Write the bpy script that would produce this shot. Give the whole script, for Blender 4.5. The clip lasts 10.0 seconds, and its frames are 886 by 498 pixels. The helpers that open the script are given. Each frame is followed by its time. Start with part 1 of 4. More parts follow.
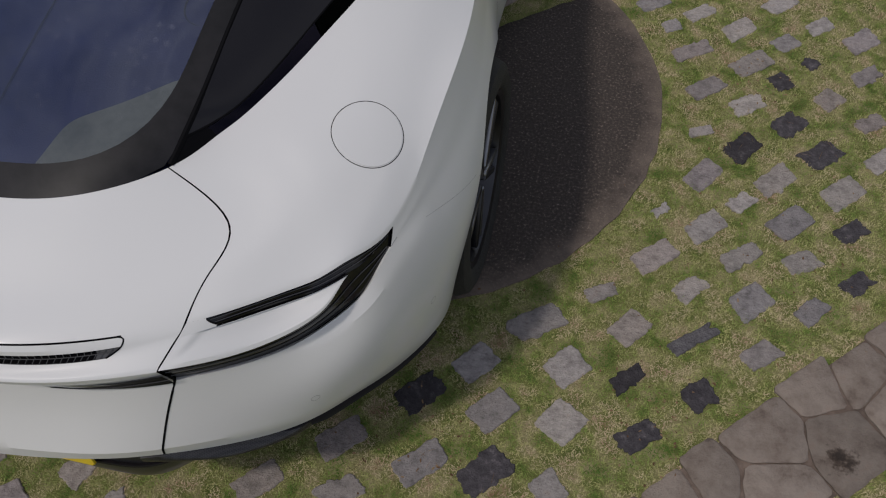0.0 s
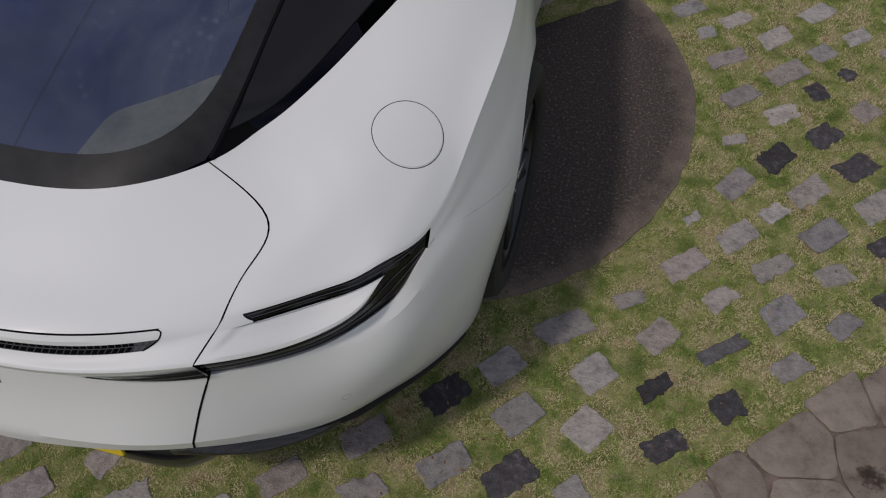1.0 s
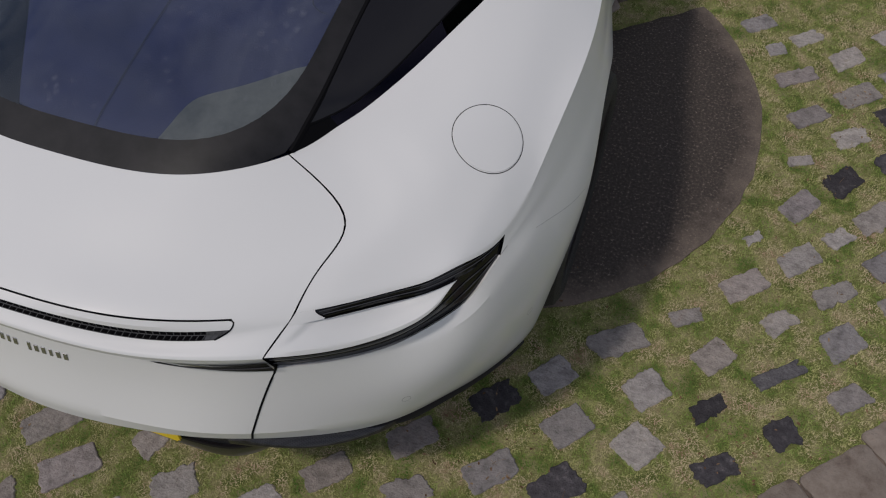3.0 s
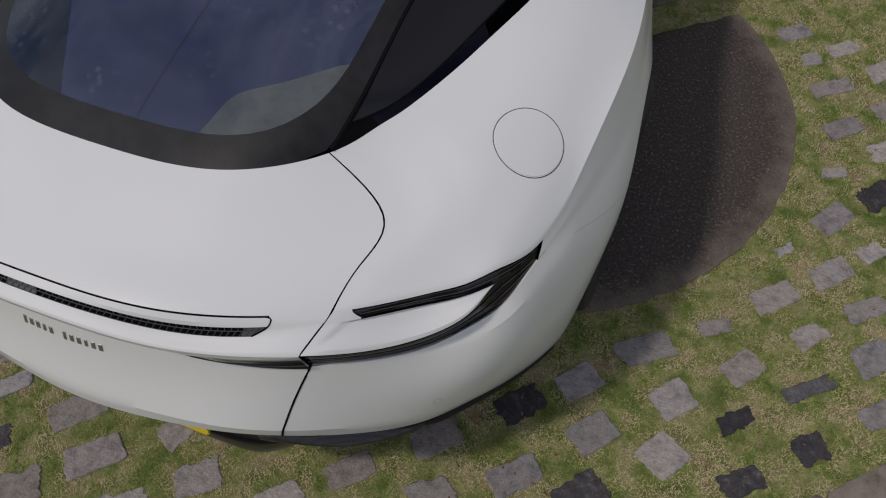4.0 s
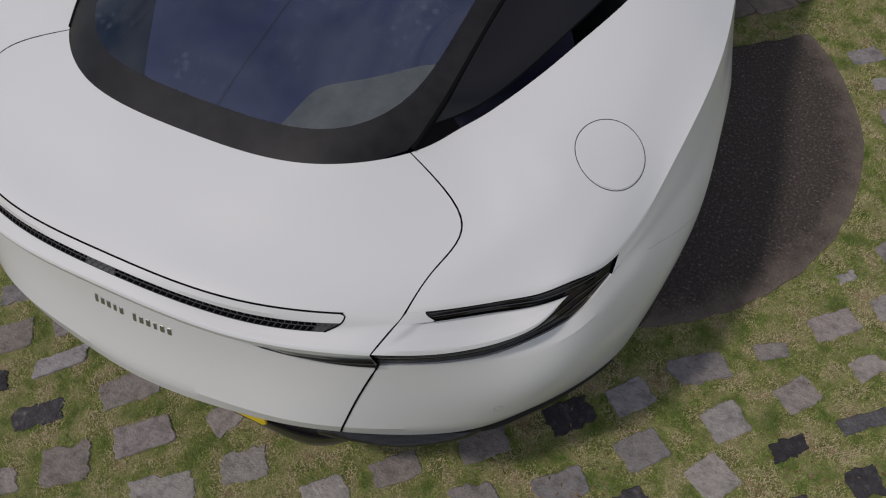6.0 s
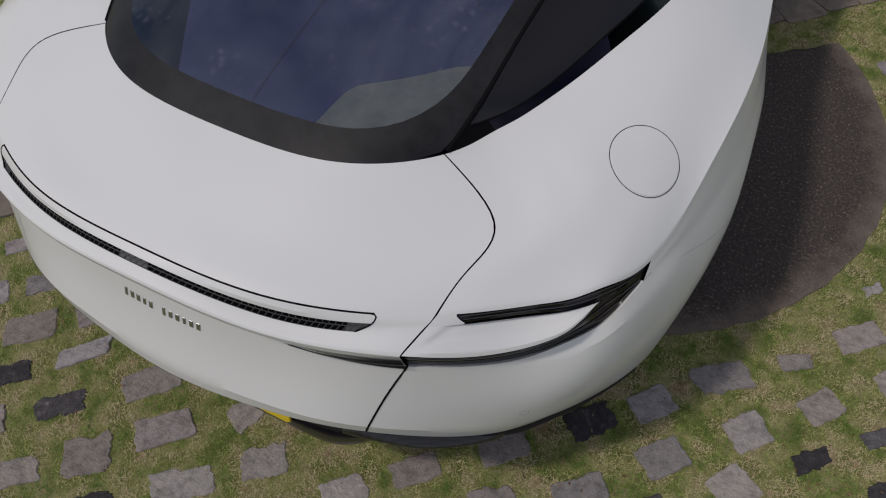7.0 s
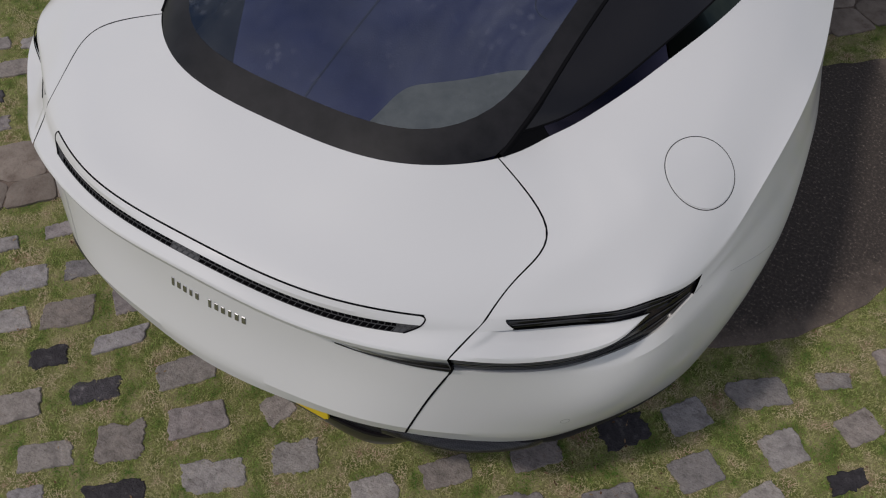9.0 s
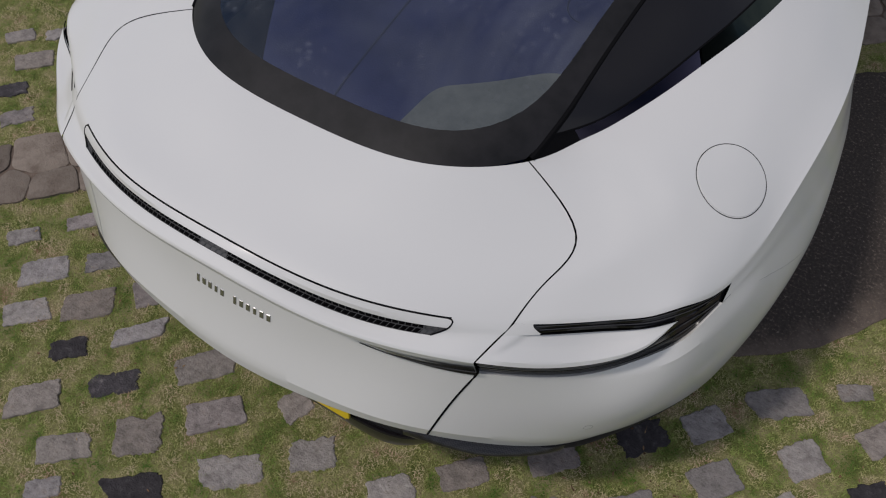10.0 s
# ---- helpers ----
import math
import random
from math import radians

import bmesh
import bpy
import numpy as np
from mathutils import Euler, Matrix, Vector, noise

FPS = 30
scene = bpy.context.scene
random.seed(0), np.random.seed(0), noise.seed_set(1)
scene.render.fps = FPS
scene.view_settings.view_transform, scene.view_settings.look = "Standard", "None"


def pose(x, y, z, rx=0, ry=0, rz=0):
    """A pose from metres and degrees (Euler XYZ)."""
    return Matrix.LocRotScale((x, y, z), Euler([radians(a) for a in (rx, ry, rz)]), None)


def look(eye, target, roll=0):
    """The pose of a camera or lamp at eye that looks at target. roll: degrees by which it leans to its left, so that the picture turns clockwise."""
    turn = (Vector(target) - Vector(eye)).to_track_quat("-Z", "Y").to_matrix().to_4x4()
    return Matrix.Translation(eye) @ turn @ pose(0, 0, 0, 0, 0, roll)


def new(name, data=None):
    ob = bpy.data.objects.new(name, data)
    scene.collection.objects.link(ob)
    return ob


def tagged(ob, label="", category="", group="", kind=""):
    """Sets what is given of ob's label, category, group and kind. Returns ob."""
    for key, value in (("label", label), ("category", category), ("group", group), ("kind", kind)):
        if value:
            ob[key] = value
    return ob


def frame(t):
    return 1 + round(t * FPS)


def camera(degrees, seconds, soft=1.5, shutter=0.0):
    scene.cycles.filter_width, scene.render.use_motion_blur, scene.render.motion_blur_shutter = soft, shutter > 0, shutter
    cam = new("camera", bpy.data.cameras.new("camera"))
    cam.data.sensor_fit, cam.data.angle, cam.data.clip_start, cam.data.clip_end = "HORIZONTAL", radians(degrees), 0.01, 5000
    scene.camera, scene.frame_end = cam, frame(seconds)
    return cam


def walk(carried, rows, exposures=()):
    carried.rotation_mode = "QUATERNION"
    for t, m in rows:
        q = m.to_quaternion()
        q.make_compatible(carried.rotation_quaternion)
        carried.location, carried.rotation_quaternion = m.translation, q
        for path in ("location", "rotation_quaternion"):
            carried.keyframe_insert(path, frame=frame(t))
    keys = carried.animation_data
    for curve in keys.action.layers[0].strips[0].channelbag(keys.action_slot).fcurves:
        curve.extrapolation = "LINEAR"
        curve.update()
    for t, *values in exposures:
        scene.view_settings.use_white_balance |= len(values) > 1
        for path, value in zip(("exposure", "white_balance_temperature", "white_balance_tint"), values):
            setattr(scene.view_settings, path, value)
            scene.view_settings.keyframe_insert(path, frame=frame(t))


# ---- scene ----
cam = camera(59.0, 10.0, 1.15)
PATH = [
    (0, (1.223, -0.485, 2.168), (0.914, 0.568, 0.496), -4.1),
    (0.5, (1.199, -0.486, 2.167), (0.874, 0.563, 0.495), -4.0),
    (1, (1.173, -0.486, 2.166), (0.831, 0.556, 0.494), -3.8),
    (1.5, (1.149, -0.486, 2.165), (0.793, 0.551, 0.492), -3.6),
    (2, (1.123, -0.488, 2.164), (0.751, 0.543, 0.491), -3.4),
    (2.5, (1.098, -0.489, 2.164), (0.711, 0.535, 0.49), -3.1),
    (4, (1.022, -0.498, 2.162), (0.59, 0.505, 0.487), -2.5),
    (4.5, (0.999, -0.502, 2.162), (0.552, 0.494, 0.486), -2.3),
    (5, (0.972, -0.507, 2.163), (0.51, 0.48, 0.486), -2.1),
    (5.5, (0.948, -0.514, 2.162), (0.472, 0.467, 0.485), -1.8),
    (7, (0.885, -0.534, 2.161), (0.372, 0.429, 0.485), -1.2),
    (7.5, (0.87, -0.54, 2.162), (0.348, 0.418, 0.485), -1.1),
    (8, (0.853, -0.545, 2.161), (0.323, 0.408, 0.484), -0.9),
    (8.5, (0.839, -0.55, 2.16), (0.3, 0.398, 0.483), -0.8),
    (9, (0.822, -0.554, 2.16), (0.273, 0.386, 0.482), -0.7),
    (9.5, (0.806, -0.558, 2.16), (0.247, 0.374, 0.481), -0.6),
    (10, (0.787, -0.565, 2.157), (0.218, 0.362, 0.478), -0.4),
]
walk(cam, [(t, look(eye, target, roll)) for t, eye, target, roll in PATH], [(0, -0.40, 6560, 13), (10, -0.40, 6560, 13)])

# ---- world and sun ----
SUN_WAY = Vector((0.39, 0.44, -1.0)).normalized()      # the way the sunlight travels
world = bpy.data.worlds.new("sky")
scene.world = world
world.use_nodes = True
wn, wl = world.node_tree.nodes, world.node_tree.links
wn.clear()
w_out = wn.new("ShaderNodeOutputWorld")
w_bg = wn.new("ShaderNodeBackground")
w_sky = wn.new("ShaderNodeTexSky")
w_sky.sky_type, w_sky.sun_disc = "NISHITA", False
w_sky.sun_elevation = math.asin(-SUN_WAY.z)
w_sky.sun_rotation = math.atan2(-SUN_WAY.x, -SUN_WAY.y)
w_sky.dust_density = 1.5
w_co = wn.new("ShaderNodeTexCoord")
w_noise = wn.new("ShaderNodeTexNoise")
w_noise.inputs["Scale"].default_value = 3.4
w_noise.inputs["Detail"].default_value = 7.0
w_noise.inputs["Roughness"].default_value = 0.62
w_ramp = wn.new("ShaderNodeValToRGB")
w_ramp.color_ramp.elements[0].position = 0.36
w_ramp.color_ramp.elements[1].position = 0.74
w_mix = wn.new("ShaderNodeMix")
w_mix.data_type = "RGBA"
w_mix.inputs["B"].default_value = (9.0, 9.2, 9.6, 1)
wl.new(w_co.outputs["Generated"], w_noise.inputs["Vector"])
wl.new(w_noise.outputs["Fac"], w_ramp.inputs["Fac"])
wl.new(w_ramp.outputs["Color"], w_mix.inputs["Factor"])
wl.new(w_sky.outputs["Color"], w_mix.inputs["A"])
wl.new(w_mix.outputs["Result"], w_bg.inputs["Color"])
w_bg.inputs["Strength"].default_value = 0.095
wl.new(w_bg.outputs["Background"], w_out.inputs["Surface"])

sun_data = bpy.data.lights.new("sun", "SUN")
sun_data.energy, sun_data.angle, sun_data.color = 2.0, radians(4.0), (1.0, 0.95, 0.88)
sun = new("sun", sun_data)
sun.matrix_world = look((-3, -1.5, 8), Vector((-3, -1.5, 8)) + SUN_WAY)


# ---- materials ----
def material(name, color, rough=0.5, metal=0.0, coat=0.0, spec=0.5):
    m = bpy.data.materials.new(name)
    m.use_nodes = True
    b = m.node_tree.nodes["Principled BSDF"]
    b.inputs["Base Color"].default_value = (*color, 1)
    b.inputs["Roughness"].default_value = rough
    b.inputs["Metallic"].default_value = metal
    b.inputs["Coat Weight"].default_value = coat
    b.inputs["Coat Roughness"].default_value = 0.04
    b.inputs["Specular IOR Level"].default_value = spec
    return m


def node(m, kind, **inputs):
    n = m.node_tree.nodes.new(kind)
    for key, value in inputs.items():
        n.inputs[key.replace("_", " ")].default_value = value
    return n


def link(m, a, out, b, into):
    m.node_tree.links.new(a.outputs[out], b.inputs[into])


def bsdf(m):
    return m.node_tree.nodes["Principled BSDF"]


def ramp(m, stops):
    n = m.node_tree.nodes.new("ShaderNodeValToRGB")
    els = n.color_ramp.elements
    while len(els) < len(stops):
        els.new(0.5)
    for el, (p, c) in zip(els, stops):
        el.position, el.color = p, (*c, 1)
    return n


def speckled(m, scale, stops, bump=0.0, bump_scale=None, detail=8.0, vary=0.0, distance=0.01):
    """Colour from a noise in object space, with fine relief; vary: brightness that differs from piece to piece."""
    co = node(m, "ShaderNodeNewGeometry")
    no = node(m, "ShaderNodeTexNoise", Scale=scale, Detail=detail, Roughness=0.65)
    link(m, co, "Position", no, "Vector")
    ra = ramp(m, stops)
    link(m, no, "Fac", ra, "Fac")
    last, sock = ra, "Color"
    if vary:
        info = node(m, "ShaderNodeObjectInfo")
        ma = node(m, "ShaderNodeMapRange")
        ma.inputs["To Min"].default_value, ma.inputs["To Max"].default_value = 1 - vary, 1 + vary
        link(m, info, "Random", ma, "Value")
        hs = node(m, "ShaderNodeHueSaturation")
        link(m, ma, "Result", hs, "Value")
        link(m, last, sock, hs, "Color")
        last, sock = hs, "Color"
    link(m, last, sock, bsdf(m), "Base Color")
    if bump:
        n2 = node(m, "ShaderNodeTexNoise", Scale=bump_scale or scale * 3, Detail=6.0, Roughness=0.7)
        link(m, co, "Position", n2, "Vector")
        bu = node(m, "ShaderNodeBump", Strength=bump, Distance=distance)
        link(m, n2, "Fac", bu, "Height")
        link(m, bu, "Normal", bsdf(m), "Normal")
    return m


PAINT = material("white_paint", (0.645, 0.645, 0.64), 0.5, 0.0, 0.8, 0.3)
bsdf(PAINT).inputs["Coat Roughness"].default_value = 0.12
GRILLE = material("grille_grey", (0.060, 0.060, 0.064), 0.45)
BLANK = material("blank_grey", (0.07, 0.07, 0.074), 0.45)
SEAM = material("seam_grey", (0.30, 0.30, 0.30), 0.7)
BLACK = material("gap_black", (0.005, 0.005, 0.006), 0.8, spec=0.05)
GLOSS = material("gloss_black", (0.007, 0.006, 0.008), 0.28, 0.0, 0.1, 0.35)
LAMP = material("smoked_lamp", (0.006, 0.006, 0.008), 0.12, 0.0, 0.0, 0.4)
STRIP = material("strip_black", (0.004, 0.004, 0.005), 0.5, 0.0, 0.0, 0.05)
RIB = material("lamp_rib", (0.045, 0.045, 0.05), 0.3, 0.0, 0.0, 0.4)
FRIT = speckled(material("frit", (0.022, 0.022, 0.024), 0.4, spec=0.25), 14, [(0.35, (0.008, 0.008, 0.009)), (0.65, (0.018, 0.017, 0.019))], 0)
RUBBER = speckled(material("tyre_rubber", (0.015, 0.015, 0.015), 0.8), 60, [(0.3, (0.010, 0.010, 0.010)), (0.7, (0.022, 0.021, 0.02))], 0.3)
RIM = material("rim_dark", (0.06, 0.06, 0.065), 0.35, 0.9)
SPOKE = material("spoke_metal", (0.26, 0.26, 0.27), 0.3, 0.9)
CHROME = material("badge_metal", (0.42, 0.42, 0.43), 0.22, 0.9)
PLATE = material("plate_yellow", (0.72, 0.52, 0.02), 0.4)
GRASS = speckled(material("lawn", (0.15, 0.17, 0.05), 0.95, spec=0.1), 13.0,
                 [(0.32, (0.09, 0.12, 0.03)), (0.48, (0.19, 0.20, 0.07)), (0.62, (0.32, 0.28, 0.15)), (0.8, (0.24, 0.16, 0.08))], 1.0, 160, detail=10)
STONE = speckled(material("grey_stone", (0.2, 0.2, 0.2), 0.92, spec=0.2), 70, [(0.28, (0.20, 0.19, 0.18)), (0.44, (0.285, 0.277, 0.272)), (0.60, (0.33, 0.322, 0.318)), (0.78, (0.40, 0.39, 0.38))], 0.7, 130, vary=0.20)
st_co = node(STONE, "ShaderNodeNewGeometry")
st_no = node(STONE, "ShaderNodeTexNoise", Scale=22.0, Detail=6.0, Roughness=0.65)
link(STONE, st_co, "Position", st_no, "Vector")
st_ra = ramp(STONE, [(0.34, (0.70, 0.67, 0.66)), (0.50, (1.0, 0.965, 0.945)), (0.60, (1.06, 1.02, 0.99)), (0.74, (0.92, 0.80, 0.72))])
link(STONE, st_no, "Fac", st_ra, "Fac")
st_mix = node(STONE, "ShaderNodeMix")
st_mix.data_type, st_mix.blend_type = "RGBA", "MULTIPLY"
st_mix.inputs["Factor"].default_value = 1.0
STONE.node_tree.links.new(bsdf(STONE).inputs["Base Color"].links[0].from_socket, st_mix.inputs["A"])
link(STONE, st_ra, "Color", st_mix, "B")
link(STONE, st_mix, "Result", bsdf(STONE), "Base Color")
st_info = node(STONE, "ShaderNodeObjectInfo")
st_fr = node(STONE, "ShaderNodeMath")
st_fr.operation = "MULTIPLY"
st_fr.inputs[1].default_value = 7.3
link(STONE, st_info, "Random", st_fr, 0)
st_f2 = node(STONE, "ShaderNodeMath")
st_f2.operation = "FRACT"
link(STONE, st_fr, "Value", st_f2, 0)
st_hue = ramp(STONE, [(0.0, (0.93, 0.93, 0.98)), (0.35, (1.04, 1.02, 1.0)), (0.6, (0.94, 0.87, 0.82)), (0.8, (0.86, 0.82, 0.86)), (1.0, (1.08, 1.06, 1.02))])
link(STONE, st_f2, "Value", st_hue, "Fac")
st_map = node(STONE, "ShaderNodeMapping", Rotation=(0, 0, radians(45)), Scale=(45, 210, 60))
link(STONE, st_co, "Position", st_map, "Vector")
st_mk = node(STONE, "ShaderNodeTexNoise", Scale=1.0, Detail=4.0, Roughness=0.7)
link(STONE, st_map, "Vector", st_mk, "Vector")
st_mr = ramp(STONE, [(0.30, (0.74, 0.71, 0.69)), (0.47, (0.95, 0.945, 0.94)), (0.70, (1.04, 1.02, 1.0))])
link(STONE, st_mk, "Fac", st_mr, "Fac")
for st_tone in (st_hue, st_mr):
    st_m = node(STONE, "ShaderNodeMix")
    st_m.data_type, st_m.blend_type = "RGBA", "MULTIPLY"
    st_m.inputs["Factor"].default_value = 1.0
    STONE.node_tree.links.new(bsdf(STONE).inputs["Base Color"].links[0].from_socket, st_m.inputs["A"])
    link(STONE, st_tone, "Color", st_m, "B")
    link(STONE, st_m, "Result", bsdf(STONE), "Base Color")
DARK_STONE = speckled(material("dark_stone", (0.03, 0.03, 0.03), 0.9, spec=0.2), 45, [(0.3, (0.036, 0.033, 0.037)), (0.56, (0.066, 0.060, 0.066)), (0.68, (0.115, 0.105, 0.11)), (0.80, (0.24, 0.22, 0.21))], 0.9, 90, vary=0.25)
MID_STONE = speckled(material("slate_stone", (0.1, 0.1, 0.1), 0.9, spec=0.2), 50, [(0.3, (0.07, 0.065, 0.07)), (0.55, (0.125, 0.118, 0.125)), (0.75, (0.20, 0.19, 0.19))], 0.9, 90)
FLAG = speckled(material("brown_flagstone", (0.2, 0.16, 0.13), 0.9, spec=0.2), 16, [(0.28, (0.105, 0.080, 0.066)), (0.42, (0.180, 0.146, 0.123)), (0.58, (0.228, 0.192, 0.164)), (0.75, (0.225, 0.170, 0.140))], 0.6, 90, vary=0.20, detail=12)
# a scorched patch on the flags
f_co = node(FLAG, "ShaderNodeNewGeometry")
f_no = node(FLAG, "ShaderNodeTexNoise", Scale=38.0, Detail=6.0, Roughness=0.7)
link(FLAG, f_co, "Position", f_no, "Vector")
f_di = node(FLAG, "ShaderNodeVectorMath")
f_di.operation = "DISTANCE"
f_di.inputs[1].default_value = (2.053, 0.415, 0.012)
link(FLAG, f_co, "Position", f_di, 0)
f_ma = node(FLAG, "ShaderNodeMath")
f_ma.operation = "MULTIPLY_ADD"
f_ma.inputs[1].default_value = 0.16
link(FLAG, f_no, "Fac", f_ma, 0)
link(FLAG, f_di, "Value", f_ma, 2)
f_ra = ramp(FLAG, [(0.085, (0.22, 0.21, 0.21)), (0.105, (0.45, 0.42, 0.40)), (0.125, (1, 1, 1))])
link(FLAG, f_ma, "Value", f_ra, "Fac")
f_mx = node(FLAG, "ShaderNodeMix")
f_mx.data_type, f_mx.blend_type = "RGBA", "MULTIPLY"
f_mx.inputs["Factor"].default_value = 1.0
FLAG.node_tree.links.new(bsdf(FLAG).inputs["Base Color"].links[0].from_socket, f_mx.inputs["A"])
link(FLAG, f_ra, "Color", f_mx, "B")
link(FLAG, f_mx, "Result", bsdf(FLAG), "Base Color")
MORTAR = speckled(material("mortar", (0.1, 0.08, 0.06), 0.95), 14, [(0.3, (0.075, 0.057, 0.046)), (0.5, (0.14, 0.103, 0.083)), (0.7, (0.21, 0.160, 0.13))], 0.6, 80)
LITTER = material("dry_leaf", (0.16, 0.09, 0.05), 0.85, spec=0.2)
l_co = node(LITTER, "ShaderNodeNewGeometry")
l_ra = ramp(LITTER, [(0.0, (0.10, 0.055, 0.030)), (0.5, (0.19, 0.115, 0.065)), (1.0, (0.30, 0.21, 0.12))])
link(LITTER, l_co, "Random Per Island", l_ra, "Fac")
link(LITTER, l_ra, "Color", bsdf(LITTER), "Base Color")
BLADES = material("grass_blades", (0.15, 0.17, 0.05), 0.8, spec=0.2)
g_co = node(BLADES, "ShaderNodeNewGeometry")
g_no = node(BLADES, "ShaderNodeTexNoise", Scale=11.0, Detail=4.0, Roughness=0.62)
link(BLADES, g_co, "Position", g_no, "Vector")
g_ma = node(BLADES, "ShaderNodeMath")
g_ma.operation = "MULTIPLY_ADD"
g_ma.inputs[1].default_value = 0.11
link(BLADES, g_co, "Random Per Island", g_ma, 0)
g_m2 = node(BLADES, "ShaderNodeMath")
g_m2.operation = "MULTIPLY_ADD"
g_m2.inputs[1].default_value, g_m2.inputs[2].default_value = 1.85, -0.49
link(BLADES, g_no, "Fac", g_m2, 0)
link(BLADES, g_m2, "Value", g_ma, 2)
g_ra = ramp(BLADES, [(0.22, (0.078, 0.145, 0.024)), (0.36, (0.205, 0.275, 0.066)), (0.50, (0.370, 0.360, 0.150)), (0.64, (0.480, 0.410, 0.250)), (0.76, (0.45, 0.33, 0.22)), (0.88, (0.26, 0.155, 0.095))])
link(BLADES, g_ma, "Value", g_ra, "Fac")
link(BLADES, g_ra, "Color", bsdf(BLADES), "Base Color")
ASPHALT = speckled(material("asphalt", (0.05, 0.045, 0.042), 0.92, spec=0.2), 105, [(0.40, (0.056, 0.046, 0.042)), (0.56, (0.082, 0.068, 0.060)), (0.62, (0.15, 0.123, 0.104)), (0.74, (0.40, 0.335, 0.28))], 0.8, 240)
a_co = node(ASPHALT, "ShaderNodeNewGeometry")
a_off = node(ASPHALT, "ShaderNodeVectorMath")
a_off.operation = "DISTANCE"
a_off.inputs[1].default_value = (0.53, 1.57, 0.01)
link(ASPHALT, a_co, "Position", a_off, 0)
a_no = node(ASPHALT, "ShaderNodeTexNoise", Scale=11.0, Detail=6.0, Roughness=0.7)
link(ASPHALT, a_co, "Position", a_no, "Vector")
a_add = node(ASPHALT, "ShaderNodeMath")
a_add.operation = "MULTIPLY_ADD"
a_add.inputs[1].default_value = 0.22
link(ASPHALT, a_no, "Fac", a_add, 0)
link(ASPHALT, a_off, "Value", a_add, 2)
a_rim = node(ASPHALT, "ShaderNodeMapRange")
a_rim.inputs["From Min"].default_value, a_rim.inputs["From Max"].default_value = 0.97, 1.08
a_rim.inputs["To Max"].default_value = 0.8
link(ASPHALT, a_add, "Value", a_rim, "Value")
a_mix = node(ASPHALT, "ShaderNodeMix")
a_mix.data_type = "RGBA"
a_mix.inputs["B"].default_value = (0.22, 0.175, 0.145, 1)     # sand and dust washed to the rim
a_src = bsdf(ASPHALT).inputs["Base Color"].links[0].from_socket
ASPHALT.node_tree.links.new(a_src, a_mix.inputs["A"])
link(ASPHALT, a_rim, "Result", a_mix, "Factor")
link(ASPHALT, a_mix, "Result", bsdf(ASPHALT), "Base Color")


def glass_material(name, tint, rough, gloss, ior):
    """Coated glass: clear through, with a mirror gloss that grows towards grazing angles."""
    m = bpy.data.materials.new(name)
    m.use_nodes = True
    n = m.node_tree.nodes
    n.remove(n["Principled BSDF"])
    tr = node(m, "ShaderNodeBsdfTransparent", Color=(*tint, 1))
    gl = node(m, "ShaderNodeBsdfGlossy", Roughness=rough, Color=(*gloss, 1))
    fr = node(m, "ShaderNodeFresnel", IOR=ior)
    mx = node(m, "ShaderNodeMixShader")
    link(m, fr, "Fac", mx, "Fac")
    m.node_tree.links.new(tr.outputs["BSDF"], mx.inputs[1])
    m.node_tree.links.new(gl.outputs["BSDF"], mx.inputs[2])
    link(m, mx, "Shader", n["Material Output"], "Surface")
    return m


GLASS = glass_material("tinted_glass", (0.58, 0.61, 0.60), 0.02, (0.80, 0.88, 1.0), 1.85)
# dried water spots on the glass
d_co = node(GLASS, "ShaderNodeNewGeometry")
d_vo = node(GLASS, "ShaderNodeTexVoronoi", Scale=42.0)
link(GLASS, d_co, "Position", d_vo, "Vector")
d_no = node(GLASS, "ShaderNodeTexNoise", Scale=7.0, Detail=3.0)
link(GLASS, d_co, "Position", d_no, "Vector")
d_ra = ramp(GLASS, [(0.08, (1, 1, 1)), (0.40, (0, 0, 0))])
link(GLASS, d_vo, "Distance", d_ra, "Fac")
d_rb = ramp(GLASS, [(0.48, (0, 0, 0)), (0.72, (0.085, 0.085, 0.085))])
link(GLASS, d_no, "Fac", d_rb, "Fac")
d_mu = node(GLASS, "ShaderNodeMath")
d_mu.operation = "MULTIPLY"
link(GLASS, d_ra, "Color", d_mu, 0)
link(GLASS, d_rb, "Color", d_mu, 1)
d_di = node(GLASS, "ShaderNodeBsdfDiffuse", Color=(0.5, 0.52, 0.6, 1))
d_mx = node(GLASS, "ShaderNodeMixShader")
d_out = GLASS.node_tree.nodes["Material Output"]
GLASS.node_tree.links.new(d_out.inputs["Surface"].links[0].from_socket, d_mx.inputs[1])
GLASS.node_tree.links.new(d_di.outputs["BSDF"], d_mx.inputs[2])
link(GLASS, d_mu, "Value", d_mx, "Fac")
link(GLASS, d_mx, "Shader", d_out, "Surface")
DARK_GLASS = glass_material("dark_glass", (0.12, 0.11, 0.15), 0.12, (0.30, 0.27, 0.40), 1.5)
# door window: greenish-black gloss colour stands in for trees mirrored in it
DOOR_GLASS = glass_material("door_glass", (0.03, 0.03, 0.03), 0.05, (0.05, 0.06, 0.05), 1.4)
SKIRT = material("skirt_plastic", (0.012, 0.012, 0.020), 0.5, 0.0, 0.0, 0.12)
CABIN = material("cabin_black", (0.012, 0.012, 0.013), 0.9)
SHELF = speckled(material("grey_trim", (0.2, 0.21, 0.2), 0.8), 30, [(0.3, (0.125, 0.14, 0.145)), (0.7, (0.185, 0.20, 0.205))], 0.2)
